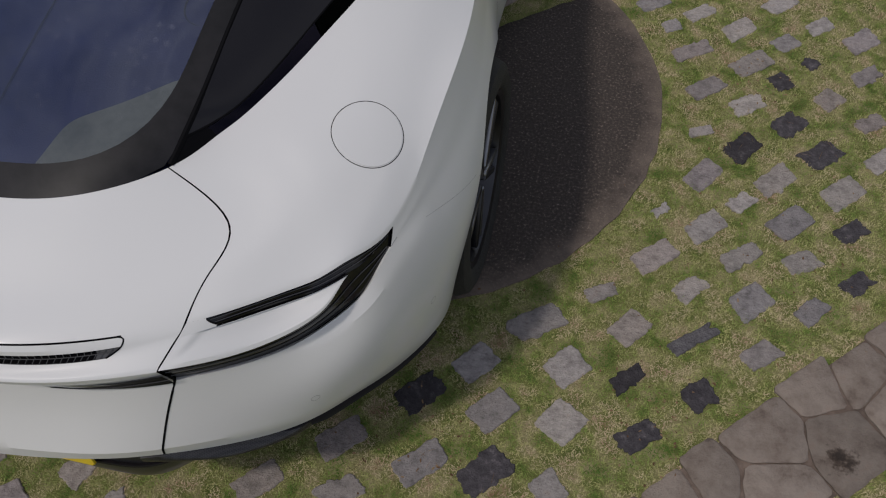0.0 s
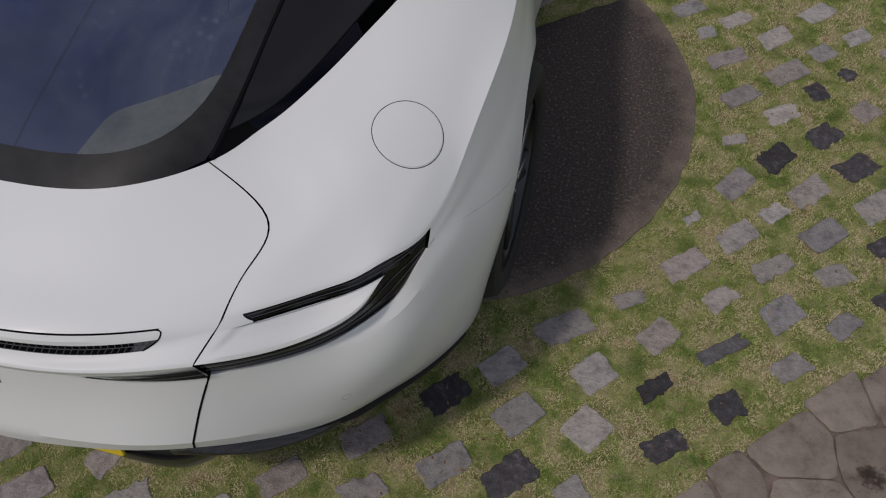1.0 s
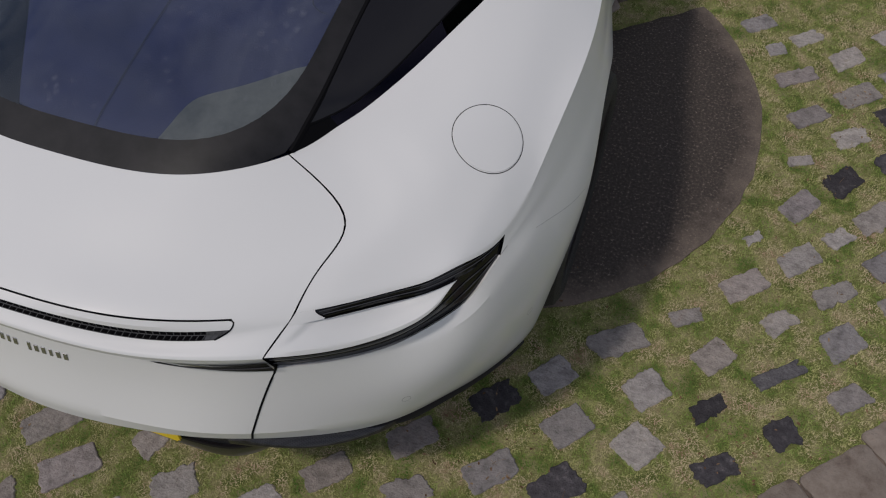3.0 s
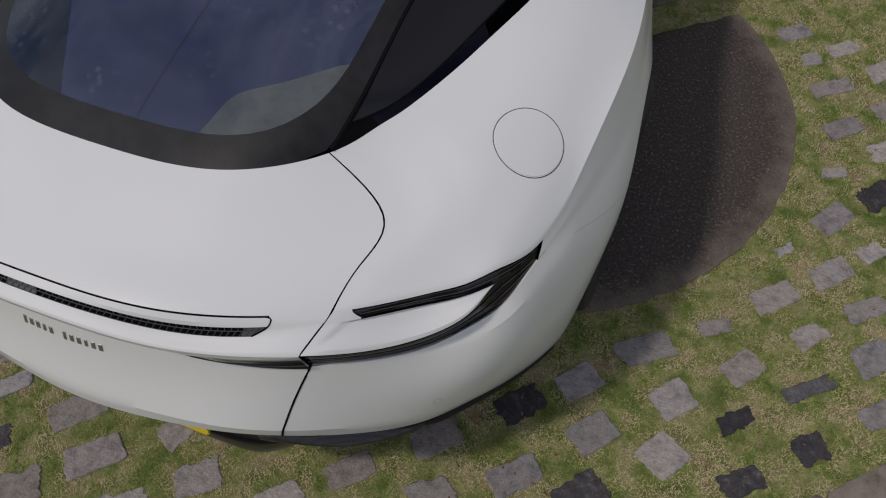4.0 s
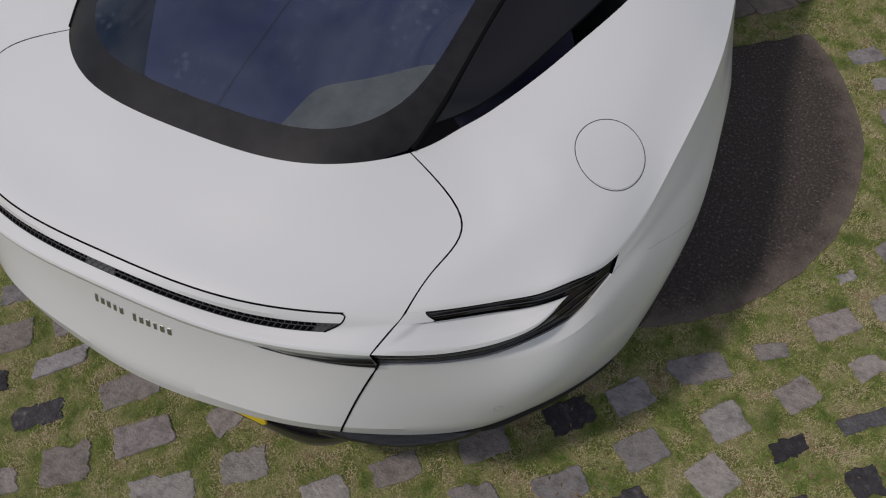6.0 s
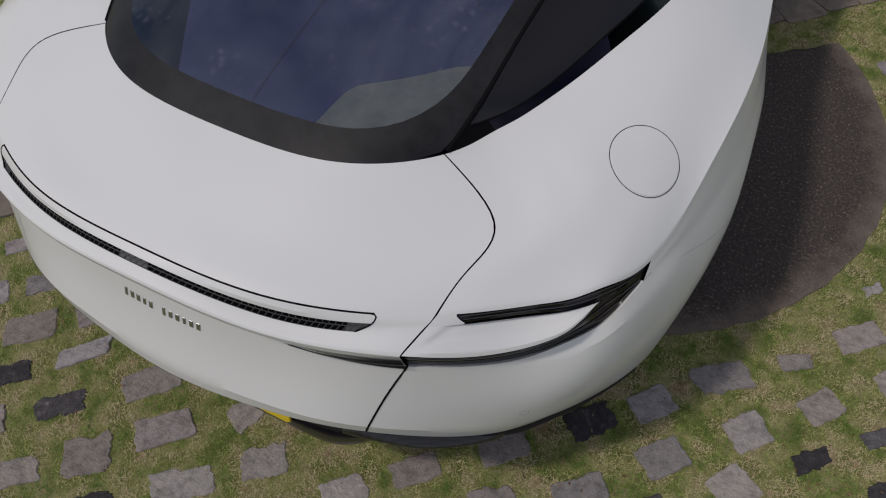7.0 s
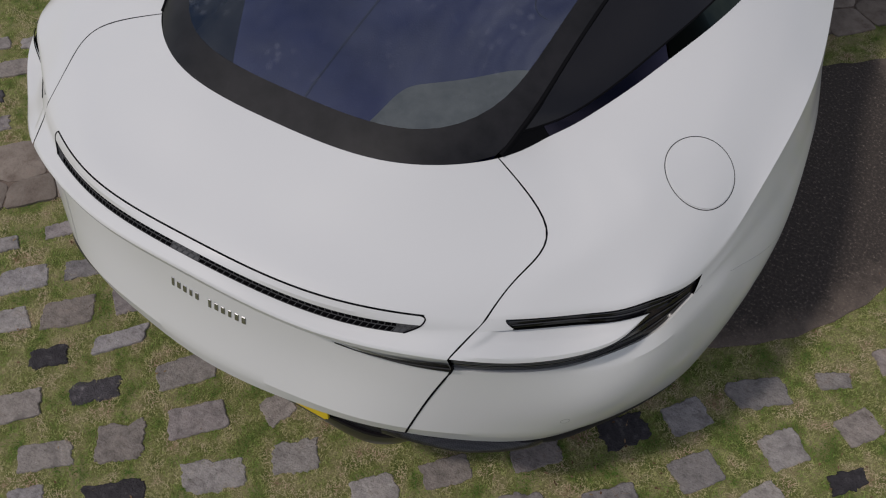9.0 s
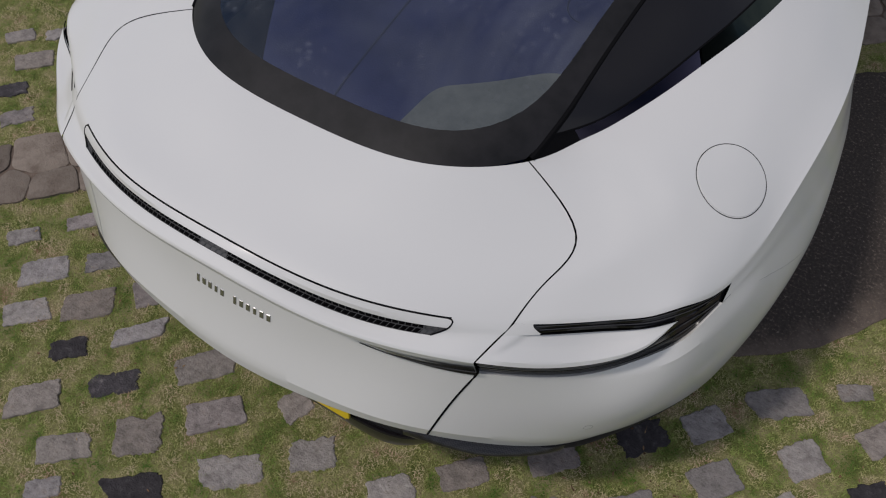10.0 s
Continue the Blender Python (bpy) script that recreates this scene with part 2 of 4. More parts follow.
BLUE = speckled(material("mottled_blue", (0.07, 0.09, 0.24), 0.8, spec=0.2), 5, [(0.35, (0.022, 0.028, 0.110)), (0.6, (0.038, 0.046, 0.155)), (0.75, (0.062, 0.074, 0.20))], 0.15, 200, detail=6)
NAVY = material("navy_piping", (0.02, 0.024, 0.06), 0.7)
CARBON = material("carbon_fibre", (0.008, 0.008, 0.009), 0.4, 0.0, 0.35, 0.4)
c_co = node(CARBON, "ShaderNodeNewGeometry")
c_ch = node(CARBON, "ShaderNodeTexChecker", Scale=260.0, Color1=(0.006, 0.006, 0.007, 1), Color2=(0.024, 0.023, 0.026, 1))
link(CARBON, c_co, "Position", c_ch, "Vector")
link(CARBON, c_ch, "Color", bsdf(CARBON), "Base Color")


# ---- building helpers ----
def mesh_of(name, verts, faces, mat, smooth=True, angle=40):
    me = bpy.data.meshes.new(name)
    me.from_pydata([tuple(v) for v in verts], [], faces)
    me.materials.append(mat)
    me.update()
    if smooth:
        me.polygons.foreach_set("use_smooth", [True] * len(me.polygons))
        me.set_sharp_from_angle(angle=radians(angle))
    return me


def part(name, me, parent, label=""):
    ob = new(name, me)
    ob.parent = parent
    if label:
        ob["label"] = label
    return ob


def grid_faces(nu, nv, base=0, flip=False):
    out = []
    for i in range(nu - 1):
        for j in range(nv - 1):
            a = base + i * nv + j
            f = (a, a + 1, a + nv + 1, a + nv)
            out.append(f[::-1] if flip else f)
    return out


def natural(knots, pts, s):
    """Natural cubic spline through pts at the given knots, evaluated at the values s."""
    knots, pts, s = np.asarray(knots, float), np.asarray(pts, float), np.atleast_1d(np.asarray(s, float))
    k = len(knots)
    h = np.diff(knots)
    a, b = np.zeros((k, k)), np.zeros_like(pts)
    a[0, 0] = a[-1, -1] = 1
    for i in range(1, k - 1):
        a[i, i - 1], a[i, i], a[i, i + 1] = h[i - 1], 2 * (h[i - 1] + h[i]), h[i]
        b[i] = 6 * ((pts[i + 1] - pts[i]) / h[i] - (pts[i] - pts[i - 1]) / h[i - 1])
    m = np.linalg.solve(a, b)
    n = np.clip(np.searchsorted(knots, s, side="right") - 1, 0, k - 2)
    p, q, hh = ((knots[n + 1] - s) / h[n])[:, None], ((s - knots[n]) / h[n])[:, None], h[n][:, None]
    return p * pts[n] + q * pts[n + 1] + ((p ** 3 - p) * m[n] + (q ** 3 - q) * m[n + 1]) * hh ** 2 / 6


# ---- the car's body: long lines from the middle of the tail round the corner to the nose ----
# stations: 0 middle, 1, 2 boot gap, 3, 4, 5 inner lamp corner, 6 lamp tip, 7 haunch, 8 wheel, 9 and 10 door, 11 front wheel, 12 front corner, 13 nose
R_UNDER = [(0.0, -0.0975, 0.53), (0.236, -0.0863, 0.5267), (0.4382, -0.0342, 0.5149), (0.629, 0.0994, 0.4243), (0.7152, 0.1931, 0.3868), (0.7987, 0.306, 0.3263), (0.87, 0.45, 0.31), (0.885, 0.62, 0.24), (0.88, 1.03, 0.22), (0.83, 1.6, 0.17), (0.87, 2.6, 0.17), (0.9, 3.7, 0.19), (0.66, 4.4, 0.22), (0, 4.52, 0.24)]
R_EDGE = [(0.0, -0.1777, 0.5582), (0.2302, -0.1561, 0.5585), (0.4565, -0.0957, 0.5497), (0.688, 0.0507, 0.4655), (0.7868, 0.1666, 0.4252), (0.852, 0.2787, 0.3655), (0.9321, 0.4374, 0.3448), (0.936, 0.62, 0.33), (0.93, 1.03, 0.3), (0.85, 1.6, 0.22), (0.9, 2.6, 0.22), (0.93, 3.7, 0.24), (0.7, 4.46, 0.26), (0, 4.58, 0.28)]
R_FOLD = [(0.0, -0.1719, 0.596), (0.2327, -0.1535, 0.5933), (0.4644, -0.0948, 0.5841), (0.6975, 0.0481, 0.5174), (0.791, 0.1463, 0.4779), (0.8601, 0.2541, 0.4379), (0.9386, 0.4222, 0.4109), (0.957, 0.62, 0.47), (0.945, 1.03, 0.47), (0.86, 1.6, 0.36), (0.905, 2.6, 0.34), (0.945, 3.7, 0.38), (0.73, 4.46, 0.4), (0, 4.6, 0.4)]
R_WAIST = [(0.0, -0.1226, 0.6936), (0.245, -0.1037, 0.6875), (0.4896, -0.0502, 0.6781), (0.7043, 0.0724, 0.6528), (0.7864, 0.1401, 0.6528), (0.8521, 0.2242, 0.6522), (0.9266, 0.387, 0.66), (0.981, 0.63, 0.68), (0.964, 1.03, 0.7), (0.862, 1.6, 0.6), (0.905, 2.6, 0.58), (0.95, 3.7, 0.6), (0.72, 4.4, 0.56), (0, 4.56, 0.52)]
R_STRIP = [(0, -0.085, 0.8), (0.29, -0.066, 0.775), (0.5217, -0.008, 0.7728), (0.6883, 0.1031, 0.7422), (0.7598, 0.1783, 0.7388), (0.825, 0.2552, 0.7648), (0.8645, 0.353, 0.811), (0.936, 0.632, 0.8), (0.93, 1.02, 0.81), (0.855, 1.6, 0.76), (0.895, 2.6, 0.72), (0.94, 3.7, 0.72), (0.68, 4.28, 0.66), (0, 4.48, 0.6)]
R_LIP = [(0.0, -0.1365, 0.9143), (0.2753, -0.1103, 0.88), (0.5213, -0.0265, 0.8545), (0.6783, 0.0834, 0.8091), (0.7712, 0.177, 0.8142), (0.8055, 0.253, 0.8401), (0.864, 0.365, 0.82), (0.9175, 0.627, 0.845), (0.918, 1.015, 0.855), (0.845, 1.6, 0.81), (0.88, 2.6, 0.77), (0.93, 3.7, 0.76), (0.66, 4.26, 0.69), (0, 4.47, 0.62)]
R_SHELF = [(0.0, -0.1085, 0.931), (0.3003, -0.0706, 0.8915), (0.5404, 0.038, 0.8721), (0.691, 0.1608, 0.837), (0.7532, 0.2019, 0.8404), (0.8056, 0.2534, 0.8415), (0.8635, 0.377, 0.828), (0.907, 0.624, 0.868), (0.9115, 1.01, 0.88), (0.838, 1.6, 0.85), (0.87, 2.6, 0.82), (0.91, 3.7, 0.79), (0.64, 4.24, 0.71), (0, 4.46, 0.635)]
R_BROW = [(0.0, -0.0843, 0.9438), (0.287, -0.0575, 0.9277), (0.5492, 0.0643, 0.8846), (0.7024, 0.1782, 0.8644), (0.7592, 0.2238, 0.8618), (0.8055, 0.278, 0.8602), (0.8625, 0.388, 0.837), (0.897, 0.622, 0.892), (0.905, 1, 0.905), (0.83, 1.6, 0.89), (0.86, 2.6, 0.86), (0.88, 3.7, 0.82), (0.6, 4.2, 0.73), (0, 4.44, 0.65)]
R_DECK = [(0, 0, 0.96), (0.287, 0.0303, 0.9447), (0.5655, 0.1591, 0.9123), (0.6878, 0.2761, 0.9052), (0.7335, 0.3253, 0.903), (0.7742, 0.3757, 0.8997), (0.825, 0.48, 0.902), (0.85, 0.65, 0.918), (0.858, 1, 0.93), (0.81, 1.6, 0.91), (0.835, 2.6, 0.88), (0.82, 3.7, 0.85), (0.55, 4.14, 0.75), (0, 4.42, 0.66)]
R_UPPER = [(0, 0.1, 0.978), (0.2776, 0.1322, 0.9709), (0.5695, 0.2697, 0.9314), (0.6333, 0.3644, 0.9418), (0.6642, 0.4073, 0.9469), (0.69, 0.45, 0.952), (0.73, 0.555, 0.955), (0.76, 0.69, 0.96), (0.79, 1, 0.965), (0.785, 1.6, 0.945), (0.795, 2.6, 0.91), (0.76, 3.7, 0.87), (0.48, 4.1, 0.77), (0, 4.4, 0.67)]
R_BELT = [(0, 0.1958, 0.9935), (0.2549, 0.2217, 0.9955), (0.4252, 0.3439, 0.9784), (0.4805, 0.4405, 0.9705), (0.507, 0.4865, 0.9715), (0.5325, 0.5375, 0.9735), (0.578, 0.6395, 0.982), (0.6272, 0.7705, 0.9935), (0.6985, 1.0217, 1.0017), (0.745, 1.6, 0.975), (0.75, 2.6, 0.93), (0.68, 3.7, 0.885), (0.42, 4.06, 0.785), (0, 4.37, 0.675)]
ROWS_BODY = np.array([R_UNDER, R_EDGE, R_FOLD, R_WAIST, R_STRIP, R_LIP, R_SHELF, R_BROW, R_DECK, R_UPPER, R_BELT])
step = np.sqrt(np.linalg.norm(np.diff(ROWS_BODY, axis=1), axis=2)).mean(0)
KNOTS = np.r_[0, np.cumsum(step)]
U_GAP, U_INNER, U_TIP, U_END = KNOTS[2], KNOTS[5], KNOTS[6], KNOTS[-1]
AXLE_R, AXLE_F, HUB_Z, ARCH = 0.92, 3.70, 0.355, 0.400


def long_lines(us):
    """Points of all rows at the stations us; a negative station is the mirrored side."""
    us = np.atleast_1d(us)
    mirrored = np.concatenate([ROWS_BODY[:, :0:-1] * (-1, 1, 1), ROWS_BODY], axis=1)
    k2 = np.r_[-KNOTS[:0:-1], KNOTS]
    return np.array([natural(k2, row, us) for row in mirrored])


def low_part(col, vs):
    """The lower panels: flat up to the fold (row 2), then one curve up to the lamp line."""
    k = np.clip(np.floor(vs).astype(int), 0, 1)
    f = (np.clip(vs, 0, 2) - k)[:, None]
    flat = col[k] * (1 - f) + col[k + 1] * f
    a, b = np.linalg.norm(col[3] - col[2]), np.linalg.norm(col[4] - col[3])
    along = np.interp(vs, (2, 3, 4), (0, a, a + b))
    return np.where((vs < 2)[:, None], flat, natural((0, a, a + b), col[2:5], along))


def column(col, vs, inward):
    """Points of one column of the body; the lid is one curve below its lip and one above, the corners are stepped for the lamp."""
    vs = np.asarray(vs, float)
    if inward > 0:
        k = np.clip(np.floor(vs).astype(int), 0, 1)
        f = (np.clip(vs, 0, 2) - k)[:, None]
        flat = col[k] * (1 - f) + col[k + 1] * f
        f4 = np.clip(vs - 4, 0, 1)[:, None]
        # the lip: an undercut, a short upright face and a rounded top edge
        face = 0.004 + 0.009 * min(1, inward / 0.35)
        top = col[5] + np.array((0, 0, -0.004))
        foot = top + np.array((0, 0.001, -face))
        seam = np.where((vs <= 4)[:, None], low_part(col, vs), np.where((vs < 4.8)[:, None], col[4] * (1 - f4 / .8) + foot * f4 / .8, foot + (top - foot) * (f4 - .8) / .2))
        low = seam
        high = natural(np.arange(6), col[5:], np.clip(vs - 5, 0, 5))
        high[:, 2] -= 0.004 * np.clip(1 - (vs - 5) / 0.14, 0, 1) ** 2
        return np.where((vs < 2)[:, None], flat, np.where((vs <= 5)[:, None], low, high))
    low = low_part(col, vs)
    high = natural(np.arange(4), col[7:], np.clip(vs - 7, 0, 3))
    # a chamfer over the lamp, and a ledge below it that runs out past the tip
    u = U_GAP - inward
    fade = min(1, max(0, -inward / .12)) * min(1, max(0, (U_TIP + .30 - u) / .30))
    high[:, 2] += 0.004 * fade * np.clip((vs - 7) / .06, 0, 1) * np.clip((8.6 - vs) / 1.5, 0, 1)
    fade = min(1, max(0, (u - KNOTS[3] - .1) / .45)) * min(1, max(0, (U_TIP + .26 - u) / .16))
    way = col[3, :2] - (.35, .55)
    way = way / np.linalg.norm(way)
    low[:, :2] += way * (0.008 * fade * np.clip((4 - vs) / .25, 0, 1) * np.clip((vs - 2.6) / 1.15, 0, 1))[:, None]
    k = np.clip(np.floor(vs).astype(int), 0, 9)
    f = (vs - k)[:, None]
    mid = col[k] * (1 - f) + col[k + 1] * f
    return np.where((vs <= 4)[:, None], low, np.where((vs >= 7)[:, None], high, mid))


def body(us, vs):
    """A grid of points on the body: us stations, vs rows (0 under the bumper, 10 the glass edge)."""
    lines = long_lines(us)
    vs = np.asarray(vs, float)
    out = np.array([column(lines[:, i], vs, U_GAP - abs(u)) for i, u in enumerate(us)])
    # wheel arches: the panel's lower edge follows a circle round each hub
    for hub in (AXLE_R, AXLE_F):
        dy = np.abs(lines[2, :, 1] - hub)
        for i in np.nonzero(dy < ARCH)[0]:
            floor_z = HUB_Z + math.sqrt(ARCH ** 2 - dy[i] ** 2)
            p = out[i]
            if p[0, 2] < floor_z:
                low_v = np.linspace(0, 4, 60)
                q = low_part(lines[:, i], low_v)
                v0 = np.interp(floor_z, q[:, 2], low_v)
                again = np.maximum(vs, v0)
                sel = vs < 4
                out[i][sel] = low_part(lines[:, i], again[sel])
    return out


def normals(p):
    du, dv = np.gradient(p, axis=0), np.gradient(p, axis=1)
    n = np.cross(du, dv)
    return n / np.maximum(np.linalg.norm(n, axis=2, keepdims=True), 1e-9)


def sheet(us, vs, lift=0.0, rim=0.0):
    """Vertices and faces of a piece of the body, lifted off it, with its rim turned inwards."""
    p = body(us, vs)
    n = normals(p)
    p = p + n * lift
    nu, nv = len(us), len(vs)
    verts, faces = [tuple(q) for q in p.reshape(-1, 3)], grid_faces(nu, nv, flip=True)
    if rim:
        ring = [(i, 0) for i in range(nu)] + [(nu - 1, j) for j in range(1, nv)] + [(i, nv - 1) for i in range(nu - 2, -1, -1)] + [(0, j) for j in range(nv - 2, 0, -1)]
        base = len(verts)
        verts += [tuple(p[i, j] - n[i, j] * rim) for i, j in ring]
        for k in range(len(ring)):
            (i, j), (i2, j2) = ring[k], ring[(k + 1) % len(ring)]
            faces.append((i * nv + j, base + k, base + (k + 1) % len(ring), i2 * nv + j2))
    return verts, faces


def joined(pieces):
    verts, faces = [], []
    for v, f in pieces:
        b = len(verts)
        verts += v
        faces += [tuple(i + b for i in q) for q in f]
    return verts, faces


def weld(name, pieces, mat, mirror=False, angle=35):
    verts, faces = joined(pieces)
    me = mesh_of(name, verts, faces, mat)
    bm = bmesh.new()
    bm.from_mesh(me)
    bmesh.ops.remove_doubles(bm, verts=bm.verts, dist=0.0004)
    if mirror:
        for v in bm.verts:
            v.co.x = -v.co.x
    bmesh.ops.recalc_face_normals(bm, faces=bm.faces)
    bm.to_mesh(me)
    bm.free()
    me.polygons.foreach_set("use_smooth", [True] * len(me.polygons))
    me.set_sharp_from_angle(angle=radians(angle))
    return me


car = tagged(new("car"), "white fastback sports coupe with smoked lamps on stone setts", "car")
GAP = 0.006
DV = lambda a, b, n: np.linspace(a, b, n)

# a fine net of the rear body, to lay small parts on it
NET_U, NET_V = DV(-KNOTS[8], KNOTS[8], 421), np.r_[DV(0, 4, 41), DV(4, 7, 19)[1:], DV(7, 10, 40)[1:]]
NET = body(NET_U, NET_V)
NET_N = normals(NET)
NET_P, NET_F = NET.reshape(-1, 3), NET_N.reshape(-1, 3)


def onto(p, lift=0.0):
    """The place on the body next to p, lifted off it, and the body's normal there."""
    p = np.asarray(p, float)
    d = ((NET_P - p) ** 2).sum(1)
    k = np.argsort(d)[:12]
    w = 1 / (d[k] + 1e-5)
    n = (NET_F[k] * w[:, None]).sum(0)
    n /= np.linalg.norm(n)
    q = NET_P[k[0]]
    return p - n * float((p - q) @ n) + n * lift, n


def tube(points, radius, closed=False, seg=6):
    """Vertices and faces of a thin round bead along points."""
    pts = [Vector(p) for p in points]
    n = len(pts)
    verts, faces = [], []
    for i, p in enumerate(pts):
        a, b = pts[(i - 1) % n if closed or i else 0], pts[(i + 1) % n if closed or i < n - 1 else n - 1]
        t = (b - a).normalized()
        x = t.orthogonal() if abs(t.z) > .9 else t.cross(Vector((0, 0, 1))).normalized()
        x.normalize()
        y = t.cross(x)
        verts += [tuple(p + radius * (math.cos(2 * math.pi * k / seg) * x + math.sin(2 * math.pi * k / seg) * y)) for k in range(seg)]
    for i in range(n if closed else n - 1):
        for k in range(seg):
            a, b = i * seg, ((i + 1) % n) * seg
            faces.append((a + k, a + (k + 1) % seg, b + (k + 1) % seg, b + k))
    return verts, faces


def trace(us, vs, lift=0.0):
    """Points on the body along a path given station by station and row by row."""
    us = np.asarray(us, float)
    a, b, out = long_lines(us), long_lines(us + .003), []
    for i, v in enumerate(vs):
        p, q = column(a[:, i], [v, v + .01], U_GAP - abs(us[i]))
        n = np.cross(column(b[:, i], [v], U_GAP - abs(us[i]))[0] - p, q - p)
        out.append(p + n / np.linalg.norm(n) * lift)
    return np.array(out)


def flipped(verts, side):
    return [(p[0] * side, p[1], p[2]) for p in verts]


# boot lid with the slot left open
find_u = lambda x, row, top: float(np.interp(x, long_lines(DV(0, top, 200))[row][:, 0], DV(0, top, 200)))
U_SLOT = find_u(0.452, 7, U_GAP)
u_lid = U_GAP - GAP * 0.7
us_mid = DV(-U_SLOT, U_SLOT, 81)
us_full = np.r_[DV(-u_lid, -U_SLOT, 11)[:-1], us_mid, DV(U_SLOT, u_lid, 11)[1:]]
v_low = np.r_[1, 1.5, 2, DV(2, 4, 12)[1:], 4.4, 4.8, 4.9, 5, 5.012, 5.027, 5.045, 5.07, 5.10, 5.14, 5.25, 5.4, 5.6, 5.78]
pieces = [sheet(us_full, v_low), sheet(us_full, np.r_[6.45, 6.7, 6.97]), sheet(us_full, np.r_[7.04, DV(7.2, 10, 18)])]
for a, b in ((-u_lid, -U_SLOT), (U_SLOT, u_lid)):
    pieces.append(sheet(DV(a, b, 11), np.r_[5.78, 6, 6.2, 6.45]))
    pieces.append(sheet(DV(a, b, 11), np.r_[6.97, 7.04]))
lid = part("boot_lid", weld("boot_lid", pieces, PAINT, angle=22), car, "white painted boot lid with a slim spoiler slot")
part("slot_backing", weld("slot_backing", [sheet(us_mid, DV(5.6, 7.1, 6), -0.009)], BLACK), lid)
bars = []
for v in (5.78, 6.115, 6.45):
    bars.append(tube(trace(us_mid[::2], [v] * len(us_mid[::2]), -0.0015), 0.0009))
for k, u in enumerate(DV(-U_SLOT, U_SLOT, 74)):
    for a, b in ((5.78, 6.115), (6.115, 6.45)):
        h = 0.5 * 2 * U_SLOT / 73 if a > 6.1 else 0
        bars.append(tube(trace([u + h, u + h + .006], [a, b], -0.0015), 0.0008, seg=4))
verts, faces = joined(bars)
part("grille_mesh", mesh_of("grille_mesh", verts, faces, GRILLE), lid, "dark grey mesh in the slot")
for a, b in ((-U_SLOT, -U_SLOT * .90), (-.055, .055), (U_SLOT * .90, U_SLOT)):
    part("mesh_blank", weld("mesh_blank", [sheet(DV(a, b, 9), DV(5.78, 6.45, 3), -0.003)], BLANK), lid, "closed grey end of the mesh")
# the slot's ends: rounded above, slanted inwards below
slot_end = lambda v: U_SLOT + .010 - .055 * np.clip((6.9 - np.asarray(v)) / 1.12, 0, 1) ** 2
edge, fills = [], []
for side in (1, -1):
    ev = np.r_[DV(5.79, 6.75, 14), 6.88, 6.96, 7.0]
    eu = np.r_[slot_end(ev[:14]), U_SLOT + .009, U_SLOT + .003, U_SLOT - .010]
    edge.append(tube(trace(side * eu, ev, -0.0004), 0.0017))
    fv = DV(5.77, 6.45, 7)
    rows_f = [trace(side * DV(float(slot_end(v)), U_SLOT + .002, 5), [v] * 5, 0) for v in fv]
    fills.append(([tuple(p) for r in rows_f for p in r], grid_faces(7, 5, flip=side < 0)))
edge.append(tube(trace(us_mid, [7.0] * len(us_mid), -0.001), 0.0019))
verts, faces = joined(edge)
part("slot_outline", mesh_of("slot_outline", verts, faces, BLACK), lid)
for fill in fills:
    part("slot_end", weld("slot_end", [fill], PAINT), lid)

# slim dark strip in the lid, growing towards the lamp
for side in (1, -1):
    u0 = find_u(0.300, 4, U_GAP)
    us_s = DV(u0, u_lid, 24)
    w = np.clip((us_s - u0) / (u_lid - u0), 0, 1)
    rows_s = [trace(us_s, 3.97 + (0.34 + 0.30 * w) * k, 0.004) for k in (0, .25, .5, .75, 1)]
    verts = flipped([p for i in range(24) for p in (r[i] for r in rows_s)], side)
    part("slim_strip", mesh_of("slim_strip", verts, grid_faces(24, 5, flip=side > 0), STRIP), lid, "smoked strip light")
    bead = tube(flipped(trace(us_s, 3.99 + (0.34 + 0.30 * w) * .5, 0.005), side), 0.0012)
    part("strip_rib", mesh_of("strip_rib", *bead, RIB), lid)

# the wider black joint between lid and bumper
bead = tube(trace([U_GAP] * 20, DV(1.1, 4.4, 20), -.0012), .0030)
part("lid_joint", mesh_of("lid_joint", *bead, BLACK), lid)

# bumper, quarter panels and flanks
u_b = U_GAP + GAP * 0.7
U_LAMP = find_u(0.580, 7, U_INNER)
STRIP_V = DV(6, 7, 7)
LAMP_FROM = U_LAMP + 0.002 + 0.085 * (7 - STRIP_V) ** 1.4        # the upper lamp arm ends in a slanted, rounded corner


def strip_patch(start, n, lift):
    """The band between shelf and brow: from its slanted end to the tip, or (start None) from the gap to that end."""
    rows = []
    for v, w in zip(STRIP_V, LAMP_FROM):
        us = DV(u_b, w, n) if start is None else DV(w, U_TIP, n)
        rows.append(trace(us, [v] * n, lift))
    p = np.array(rows).transpose(1, 0, 2)
    return [tuple(q) for q in p.reshape(-1, 3)], grid_faces(n, len(STRIP_V), flip=True)


